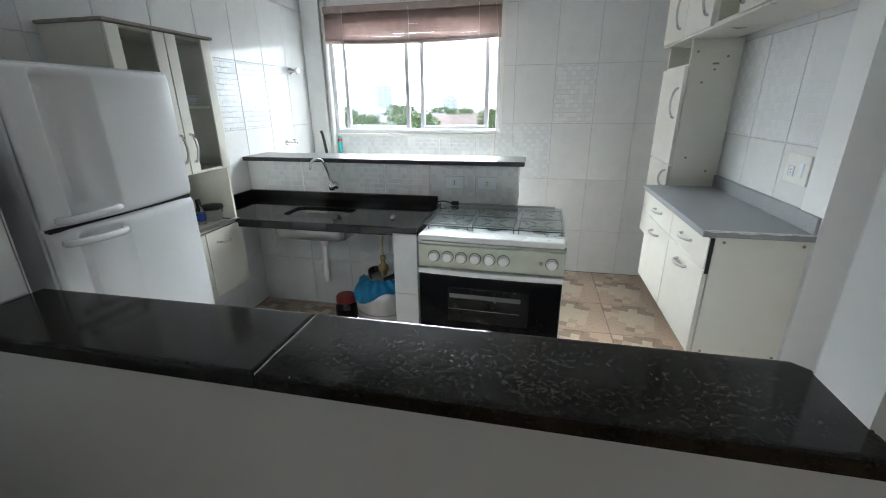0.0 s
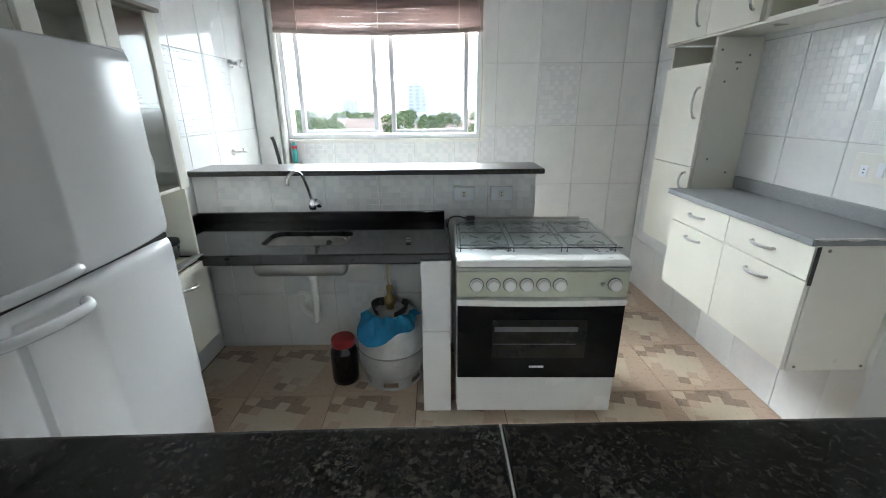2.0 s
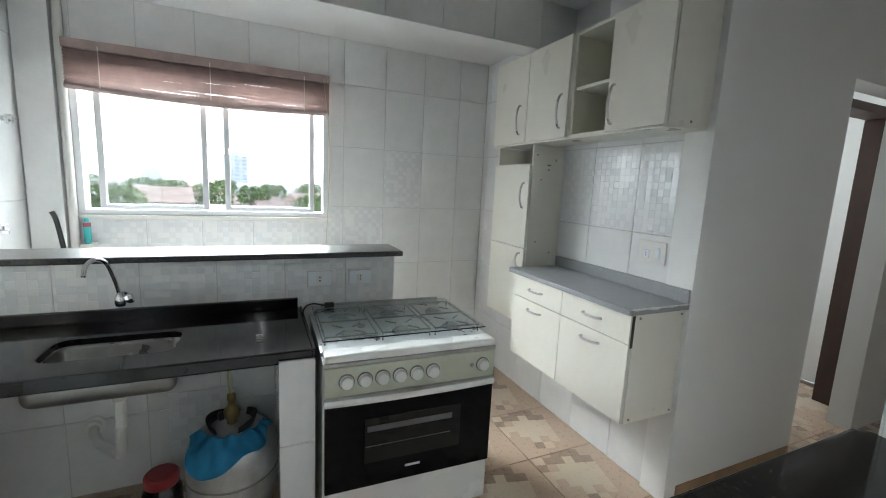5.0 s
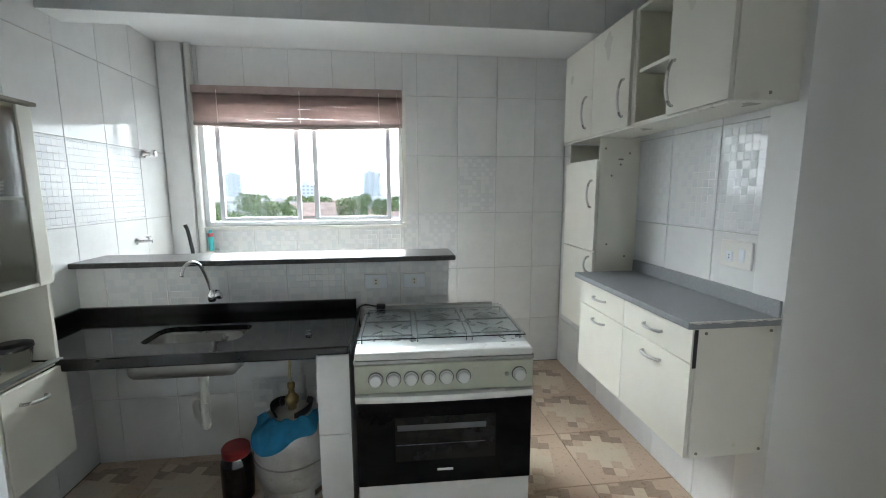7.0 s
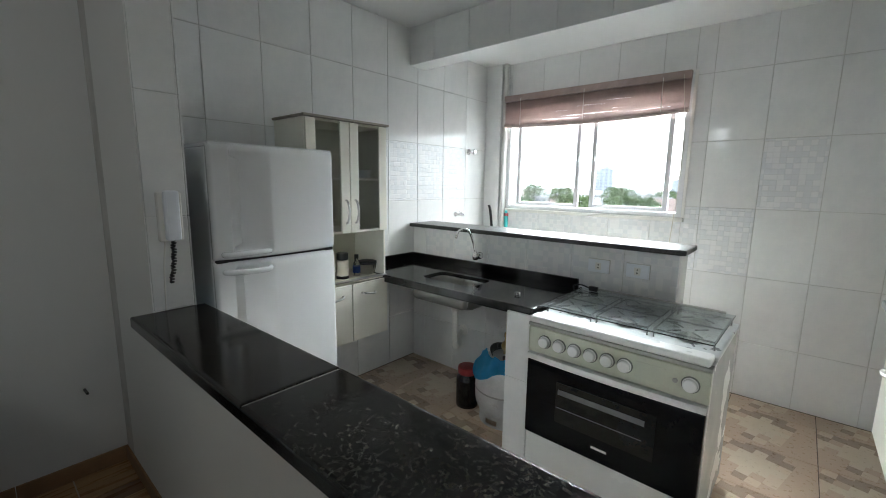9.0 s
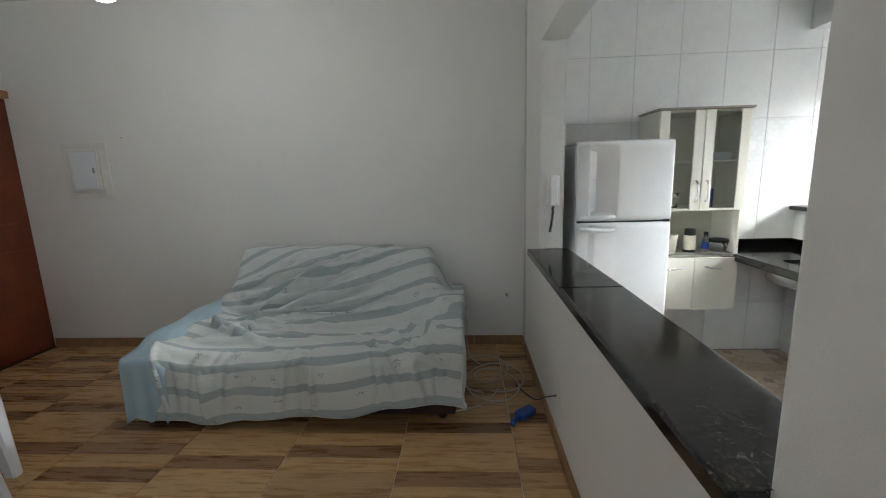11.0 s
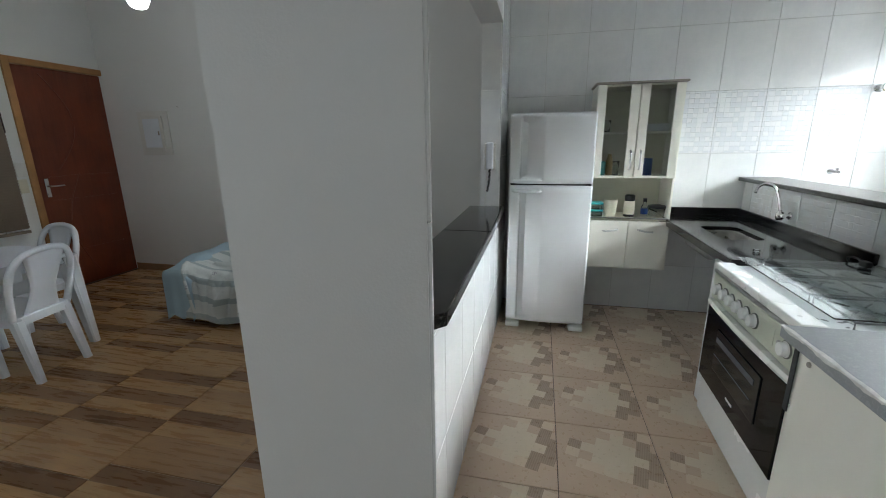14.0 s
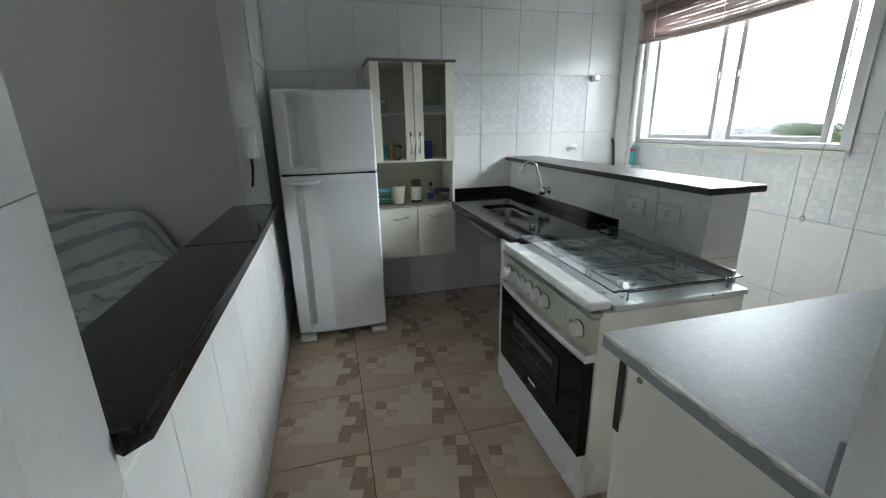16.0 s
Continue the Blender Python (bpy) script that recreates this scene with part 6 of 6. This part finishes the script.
def plastic_chair():
    t = thing("plastic_chair", pose(0, 0, 0), "white stackable plastic chair at the table", "chair", "chairs round the table")
    out = [(-0.19, -0.19), (-0.15, -0.215), (0.15, -0.215), (0.19, -0.19), (0.175, 0.17), (0.14, 0.19), (-0.14, 0.19), (-0.175, 0.17)]
    part("seat", prism(out, 0.385, 0.405, 0.007), PLASTIC, t)
    part("seat_rim", prism([(x * 0.97, y * 0.97) for x, y in out], 0.352, 0.3845), PLASTIC, t)

    def leg(x0, y0, x1, y1, z):
        bm = bmesh.new()
        rings = []
        for f in (0, 0.5, 1):
            x, y, zz, w = x0 + (x1 - x0) * f, y0 + (y1 - y0) * f, z * (1 - f), 0.030 - 0.010 * f
            rings.append([bm.verts.new((x + a * w, y + b * w, zz)) for a, b in ((-1, -0.6), (-0.6, -1), (0.6, -1), (1, -0.6), (1, 0.6), (0.6, 1), (-0.6, 1), (-1, 0.6))])
        for a, b in zip(rings, rings[1:]):
            for i in range(8):
                bm.faces.new((a[i], a[(i + 1) % 8], b[(i + 1) % 8], b[i]))
        bm.faces.new(rings[0]); bm.faces.new(rings[-1])
        bmesh.ops.recalc_face_normals(bm, faces=bm.faces[:])
        return bm
    for s in (-1, 1):
        part("leg", leg(s * 0.155, -0.175, s * 0.17, -0.20, 0.384), PLASTIC, t)
        part("leg", leg(s * 0.145, 0.155, s * 0.155, 0.225, 0.384), PLASTIC, t)

    def backpt(u, z):
        return Vector((u, 0.165 + (z - 0.40) * 0.26 + 0.02 * (1 - (u / 0.19) ** 2) * min(1, (z - 0.38) * 4), z))
    arch = [backpt(-0.165, 0.39), backpt(-0.178, 0.50), backpt(-0.186, 0.60), backpt(-0.17, 0.70), backpt(-0.115, 0.765), backpt(0, 0.785), backpt(0.115, 0.765), backpt(0.17, 0.70), backpt(0.186, 0.60), backpt(0.178, 0.50), backpt(0.165, 0.39)]
    part("back_frame", tube(curve_points(arch, 5), 0.019, 10), PLASTIC, t, smooth=True)
    bm = bmesh.new()
    rows = []
    for k in range(13):
        z = 0.392 + 0.38 * k / 12
        w = 0.075 + 0.055 * abs(k / 12 - 0.42) ** 1.3 * 2
        rows.append([(bm.verts.new(backpt(w * (i / 4 - 1), z) + Vector((0, -0.005, 0))), bm.verts.new(backpt(w * (i / 4 - 1), z) + Vector((0, 0.005, 0)))) for i in range(9)])
    for a, b in zip(rows, rows[1:]):
        for i in range(8):
            bm.faces.new((a[i][0], a[i + 1][0], b[i + 1][0], b[i][0]))
            bm.faces.new((a[i][1], b[i][1], b[i + 1][1], a[i + 1][1]))
        bm.faces.new((a[0][0], b[0][0], b[0][1], a[0][1]))
        bm.faces.new((a[8][0], a[8][1], b[8][1], b[8][0]))
    bmesh.ops.recalc_face_normals(bm, faces=bm.faces[:])
    part("back_splat", bm, PLASTIC, t, smooth=True)
    return t


plastic_table()
ch = plastic_chair()
ch.matrix_world = pose(0.02, -1.79, 0, 0, 0, 10)
copy_thing(ch, pose(0.32, -2.02, 0, 0, 0, -95))
copy_thing(ch, pose(0.02, -2.50, 0, 0, 0, 178))
copy_thing(ch, pose(-0.33, -2.22, 0, 0, 0, 88))
mg = thing("magazine", pose(0.02, -2.44, 0.407, 0, 0, 20), "folded magazine lying on a chair seat", "magazine")
part("pages", box(-0.10, 0.10, -0.07, 0.07, 0, 0.008, 0.001), PLASTIC, mg)
part("cover", box(-0.101, 0.101, -0.071, 0.071, 0.0085, 0.0105, 0.0006), PAPER, mg, "printed cover")


# ---- cable coil and blue tool by the bar wall ----
def floor_cable():
    t = thing("cable_coil", pose(-1.33, 0.55, 0), "loosely coiled pale cable on the wood-look floor", "cable")
    pts = []
    for k in range(0, 112):
        a = k * 0.17
        r = 0.175 + 0.06 * math.sin(a * 0.43) + 0.025 * math.sin(a * 1.3)
        pts.append((r * 1.1 * math.cos(a) + 0.07 * math.sin(a * 0.31), r * math.sin(a) * 0.9 + 0.05 * math.sin(a * 0.23), 0.006 + 0.006 * (1 + math.sin(a * 0.53))))
    part("coil", tube(pts, 0.0045, 6), CABLE, t, smooth=True)
    part("lead", tube(curve_points([(-0.18, -0.05, 0.007), (-0.30, -0.12, 0.02), (-0.42, -0.15, 0.12), (-0.555, -0.14, 0.20)], 8), 0.0045, 6), CABLE, t, smooth=True)
    part("lead", tube(curve_points([(0.16, 0.05, 0.007), (0.33, -0.05, 0.006), (0.42, -0.25, 0.006), (0.40, -0.42, 0.006)], 8), 0.0045, 6), CABLE, t, smooth=True)
    part("lead", tube(curve_points([(0.10, 0.16, 0.007), (0.30, 0.25, 0.02), (0.52, 0.285, 0.16), (0.70, 0.297, 0.27)], 8), 0.0045, 6), BLACK_PL, t, "black lead up to the outlet", smooth=True)
    b = thing("blue_tool", pose(-0.87, 0.72, 0, 0, 0, -50), "dark blue plastic hand tool lying on the floor", "tool")
    part("tool_body", box(-0.075, 0.05, -0.032, 0.032, 0, 0.045, 0.016, 3), BLUE_PL, b)
    part("grip", tube(curve_points([(0.04, 0, 0.022), (0.08, 0.012, 0.024), (0.125, 0.03, 0.02)], 4), 0.014, 10), BLUE_PL, b, smooth=True)
    h = thing("wall_peg", pose(-1.895, 0.72, 0.42, 0, 0, 90), "short dark cable end sticking out of the wall", "cable")
    part("stub", tube([(0, 0, 0), (0.0, -0.07, 0.005)], 0.006, 6), BLACK_PL, h)


floor_cable()

# ---- skirting ----
def skirting(name, pieces):
    for k, (x0, x1, y0, y1) in enumerate(pieces):
        structure(name, box(x0, x1, y0, y1, 0, 0.075, 0.003), BASEBOARD, "brown wood-look tile skirting")


skirting("baseboard", [(XLL, XLL + 0.01, y, min(y + 0.597, YBAR - 0.001)) for y in np.arange(YS + 0.001, YBAR - 0.02, 0.6).tolist()])
skirting("baseboard", [(x, min(x + 0.597, 1.225), YBAR - 0.01, YBAR) for x in np.arange(XLL + 0.011, 1.24, 0.6).tolist()])
skirting("baseboard", [(-1.066, -0.62, YS, YS + 0.01), (-0.617, -0.02, YS, YS + 0.01), (-0.017, 0.58, YS, YS + 0.01), (0.583, 0.92, YS, YS + 0.01)])
skirting("baseboard", [(x, min(x + 0.237, 3.39), -1.47, -1.46) for x in np.arange(0.931, 3.38, 0.24).tolist()])
skirting("baseboard", [(0.92, 0.93, YS + 0.011, -2.3), (0.92, 0.93, -2.297, -1.46)])
skirting("baseboard", [(x, min(x + 0.297, 2.139), 1.765, 1.775) for x in np.arange(1.21, 2.13, 0.30).tolist()])


# ---- outside: ground, houses, trees, towers ----
def outside():
    # ground, roof, wall and pane colours are paled to imitate distance haze
    ground_m = plain("hazed_town_ground", (0.30, 0.29, 0.26), 0.95, vary=0.3, scale=0.05, bump=0)
    roof_m = plain("hazed_clay_roof", (0.37, 0.27, 0.22), 0.85, vary=0.25, scale=0.6)
    grey_m = plain("hazed_fibre_roof", (0.42, 0.415, 0.40), 0.85, vary=0.2, scale=0.5)
    house_m = plain("hazed_town_plaster", (0.58, 0.55, 0.50), 0.9, vary=0.12, scale=0.3)
    tower_m = plain("hazed_tower_plaster", (0.57, 0.60, 0.63), 0.9, vary=0.06, scale=0.1)
    pane_m = plain("hazed_far_window", (0.34, 0.37, 0.40), 0.3)
    leaf_m = plain("tree_leaf", (0.15, 0.21, 0.08), 0.7, vary=0.35, scale=1.5)
    bark_m = plain("tree_bark", (0.12, 0.09, 0.07), 0.9)
    GZ = -8.0
    cloud = glow("bright_overcast", (0.94, 0.97, 1.0), 2.5)
    bm = bmesh.new()
    ring_lo = [bm.verts.new((1400 * math.sin(radians(a)), 1400 * math.cos(radians(a)), GZ - 20)) for a in range(-80, 81, 10)]
    ring_hi = [bm.verts.new((1400 * math.sin(radians(a)), 1400 * math.cos(radians(a)), 1500)) for a in range(-80, 81, 10)]
    for i in range(len(ring_lo) - 1):
        bm.faces.new((ring_lo[i], ring_lo[i + 1], ring_hi[i + 1], ring_hi[i]))
    structure("backdrop", bm, cloud, "bright white overcast sky behind the town")
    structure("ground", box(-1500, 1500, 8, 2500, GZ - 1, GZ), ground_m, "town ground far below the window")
    rng = random.Random(11)

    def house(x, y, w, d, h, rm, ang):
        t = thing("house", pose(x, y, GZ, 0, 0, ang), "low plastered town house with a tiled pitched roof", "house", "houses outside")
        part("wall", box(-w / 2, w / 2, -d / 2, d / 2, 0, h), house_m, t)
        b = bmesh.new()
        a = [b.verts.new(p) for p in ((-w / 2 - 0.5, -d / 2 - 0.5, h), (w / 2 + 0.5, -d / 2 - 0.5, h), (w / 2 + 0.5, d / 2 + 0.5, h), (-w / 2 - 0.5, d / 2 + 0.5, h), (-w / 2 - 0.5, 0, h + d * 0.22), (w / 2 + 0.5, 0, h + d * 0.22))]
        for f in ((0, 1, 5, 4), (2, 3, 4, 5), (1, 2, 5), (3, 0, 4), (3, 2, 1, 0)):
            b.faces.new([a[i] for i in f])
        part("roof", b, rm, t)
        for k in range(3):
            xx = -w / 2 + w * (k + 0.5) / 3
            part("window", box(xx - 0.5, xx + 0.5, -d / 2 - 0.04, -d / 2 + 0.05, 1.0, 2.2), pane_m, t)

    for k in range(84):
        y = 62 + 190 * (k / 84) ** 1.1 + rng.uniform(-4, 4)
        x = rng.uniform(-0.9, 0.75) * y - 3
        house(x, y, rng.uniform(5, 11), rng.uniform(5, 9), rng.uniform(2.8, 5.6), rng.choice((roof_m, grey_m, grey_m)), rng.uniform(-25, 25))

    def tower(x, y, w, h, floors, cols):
        t = thing("apartment_tower", pose(x, y, GZ, 0, 0, 12), "distant apartment tower with rows of windows, colour paled for haze", "apartment building", "towers outside")
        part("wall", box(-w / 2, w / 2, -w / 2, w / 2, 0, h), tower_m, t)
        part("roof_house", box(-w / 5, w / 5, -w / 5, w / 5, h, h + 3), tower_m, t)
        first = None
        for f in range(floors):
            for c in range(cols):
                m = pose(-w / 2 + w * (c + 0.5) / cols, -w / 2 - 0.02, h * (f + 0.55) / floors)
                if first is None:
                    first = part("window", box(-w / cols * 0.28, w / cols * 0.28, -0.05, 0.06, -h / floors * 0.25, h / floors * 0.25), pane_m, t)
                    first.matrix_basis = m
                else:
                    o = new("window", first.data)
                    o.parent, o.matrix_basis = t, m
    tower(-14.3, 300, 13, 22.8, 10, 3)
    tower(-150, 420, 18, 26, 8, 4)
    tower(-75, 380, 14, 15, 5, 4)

    def tree(x, y, h, seed):
        r = random.Random(seed)
        t = thing("tree", pose(x, y, GZ), "leafy green tree among the houses", "tree", "trees outside")
        bm = tube([(0, 0, 0), (0.1, 0.05, h * 0.3), (0.0, 0.1, h * 0.6)], [0.35, 0.25, 0.15], 8)
        for k in range(5):
            a = 2 * math.pi * k / 5 + r.random()
            tube([(0.05, 0.05, h * 0.42), (h * 0.16 * math.cos(a), h * 0.16 * math.sin(a), h * 0.6), (h * 0.3 * math.cos(a), h * 0.3 * math.sin(a), h * 0.75)], [0.14, 0.1, 0.04], 6, bm=bm)
        part("trunk", bm, bark_m, t)
        vs, fs = [], []
        for k in range(1500):
            a, b, q = r.uniform(0, 6.283), r.uniform(-0.5, 1), r.uniform(0.55, 1) ** 0.5
            lump = 0.8 + 0.28 * math.sin(3 * a + seed) + 0.12 * math.sin(7 * a)
            c = Vector((h * 0.38 * q * lump * math.cos(a) * math.cos(b), h * 0.38 * q * lump * math.sin(a) * math.cos(b), h * 0.68 + h * 0.30 * q * math.sin(b)))
            u = Vector((r.gauss(0, 1), r.gauss(0, 1), r.gauss(0, 1))).normalized()
            w = u.cross(Vector((r.gauss(0, 1), r.gauss(0, 1), r.gauss(0, 1)))).normalized()
            s = r.uniform(0.16, 0.36)
            i = len(vs)
            vs += [c + s * u, c + s * 0.5 * w, c - s * u, c - s * 0.5 * w]
            fs.append((i, i + 1, i + 2, i + 3))
        me = bpy.data.meshes.new("crown")
        me.from_pydata([tuple(v) for v in vs], [], fs)
        me.materials.append(leaf_m)
        o = new("crown", me)
        o.parent = t
    for k, (x, y, h) in enumerate(((-12.6, 46, 8.9), (-19, 50, 7.6), (-6.8, 75, 8.9), (7, 62, 8.0), (-45, 70, 9.5), (-30, 95, 10.0), (18, 80, 9.0), (-62, 90, 10), (-24, 58, 8.6), (-36, 62, 8.2), (-16, 92, 9.0), (-2, 88, 8.4), (2, 100, 8.8), (-50, 110, 9.6), (-26, 120, 9.0), (-9, 130, 9.2), (12, 118, 9.4), (-70, 130, 10.5), (28, 110, 9.4))):
        tree(x, y, h, k + 3)


outside()


# ---- tiles, last ----
TILE_CACHE = {}


def tile_mesh(w, h, mat, tk=0.006):
    key = (round(w, 3), round(h, 3), mat.name, tk)
    if key not in TILE_CACHE:
        bm = box(-w / 2, w / 2, -tk / 2, tk / 2, -h / 2, h / 2, 0.0014, 1)
        me = bpy.data.meshes.new("tile")
        bm.to_mesh(me)
        bm.free()
        me.materials.append(mat)
        TILE_CACHE[key] = me
    return TILE_CACHE[key]


def lay(parent, m, u0, u1, us, v0, v1, vs, decor=(), holes=(), gap=0.003, tk=0.006):
    """Tiles between the joint lines us and vs, cut at the field's edges and round the holes."""
    ul = sorted([u0] + [u for u in us if u0 + 0.01 < u < u1 - 0.01] + [u1])
    vl = sorted([v0] + [v for v in vs if v0 + 0.01 < v < v1 - 0.01] + [v1])
    for a, b in zip(ul, ul[1:]):
        for c, d in zip(vl, vl[1:]):
            cells = [(a, b, c, d)]
            for (ha, hb, hc, hd) in holes:
                nxt = []
                for (p, q, r, s) in cells:
                    if q <= ha or p >= hb or s <= hc or r >= hd:
                        nxt.append((p, q, r, s))
                        continue
                    if p < ha:
                        nxt.append((p, ha, r, s))
                    if q > hb:
                        nxt.append((hb, q, r, s))
                    p2, q2 = max(p, ha), min(q, hb)
                    if r < hc:
                        nxt.append((p2, q2, r, hc))
                    if s > hd:
                        nxt.append((p2, q2, hd, s))
                cells = nxt
            for (p, q, r, s) in cells:
                if q - p < 0.012 or s - r < 0.012:
                    continue
                mat = TILE_D if any(r0 - 0.01 <= (r + s) / 2 <= r1 + 0.01 and q0 <= (p + q) / 2 <= q1 for q0, q1, r0, r1 in decor) else TILE_W
                o = new("tile", tile_mesh(q - p - gap, s - r - gap, mat, tk))
                o.parent = parent
                o.matrix_basis = m @ pose((p + q) / 2, 0, (r + s) / 2)


ROWS_Z = [0.375, 0.81, 1.25, 1.683, 2.118]
wn_, wk, we = bpy.data.objects["wall_north_kitchen"], bpy.data.objects["wall_west_kitchen"], bpy.data.objects["wall_east_kitchen"]
lay(wn_, pose(0, YB + 0.005, 0), XL, XR, [-0.01 + 0.305 * k for k in range(-6, 5)], 0, CB, ROWS_Z, decor=((-1.6, 0.35, 0.81, 1.25), (0.28, 0.64, 1.25, 1.683)), holes=((WX0 - 0.002, WX1 + 0.002, WZ0 - 0.002, WZ1 + 0.002),))
lay(wk, pose(XL - 0.005, 0, 0, 0, 0, 90), YK, YB, [1.58 + 0.301 * k for k in range(-2, 8)], 0, CK, ROWS_Z, decor=((1.85, 3.36, 1.25, 1.683),))
lay(we, pose(XR + 0.005, 0, 0, 0, 0, 90), 1.78, YB, [1.83 + 0.305 * k for k in range(0, 7)], 0, CK, ROWS_Z, decor=((1.7, 2.75, 1.25, 1.683),))
lay(bpy.data.objects["beam"], pose(0, 2.70, 0), XL, XR, [-0.01 + 0.305 * k for k in range(-6, 5)], 2.23, CK, [])
wb = bpy.data.objects["wall_bar"]
lay(wb, pose(0, YK - 0.005, 0), -1.228, PX, [-1.0 + 0.305 * k for k in range(0, 7)], 0, 0.866, [0.375, 0.81])
wp = bpy.data.objects["wall_pier_west"]
lay(wp, pose(-1.225, 0, 0, 0, 0, 90), YBAR + 0.002, YK - 0.01, [], 0.906, 2.088, ROWS_Z)
lay(wp, pose(0, YK - 0.005, 0), XL, -1.222, [-1.53], 0, CK, ROWS_Z)
pe = bpy.data.objects["wall_pier_east"]
ang = math.degrees(math.atan2(0.143, 0.503))
lay(pe, pose(PX, 1.0025, 0, 0, 0, ang), 0.0, 0.5245, [0.25], 0, CL, ROWS_Z, gap=0.0012)

first_l = bpy.data.objects["floor_living"]


def field(parent, x0, x1, y0, y1, sx, sy, ox, oy, gap, mat, stagger=(0.0,)):
    cache = {}
    i0, i1 = math.floor((x0 - ox) / sx) - 1, math.ceil((x1 - ox) / sx)
    j0, j1 = math.floor((y0 - oy) / sy), math.ceil((y1 - oy) / sy)
    for i in range(i0, i1):
        for j in range(j0, j1):
            oxx = ox + stagger[j % len(stagger)]
            a, b = max(x0, oxx + sx * i), min(x1, oxx + sx * (i + 1))
            c, d = max(y0, oy + sy * j), min(y1, oy + sy * (j + 1))
            if b - a < 0.02 or d - c < 0.02:
                continue
            cx, cy = oxx + sx * (i + 0.5), oy + sy * (j + 0.5)
            key = tuple(round(v, 3) for v in (a - cx, b - cx, c - cy, d - cy))
            if key not in cache:
                bm = box(a - cx + gap / 2, b - cx - gap / 2, c - cy + gap / 2, d - cy - gap / 2, -0.006, 0.0, 0.0012, 1)
                me = bpy.data.meshes.new("tile")
                bm.to_mesh(me)
                bm.free()
                me.materials.append(mat)
                cache[key] = me
            o = new("tile", cache[key])
            o.parent = parent
            o.matrix_basis = pose(cx, cy, 0)


field(first_l, XLL, 3.4, YS, YK - 0.1, 0.39, 0.575, 0.0, 0.065, 0.005, TILE_L, (0.355, 0.26, 0.17))
field(bpy.data.objects["floor_kitchen"], XL, 3.4, YK - 0.1, YB, 0.43, 0.43, -0.135, 1.40, 0.004, TILE_K)
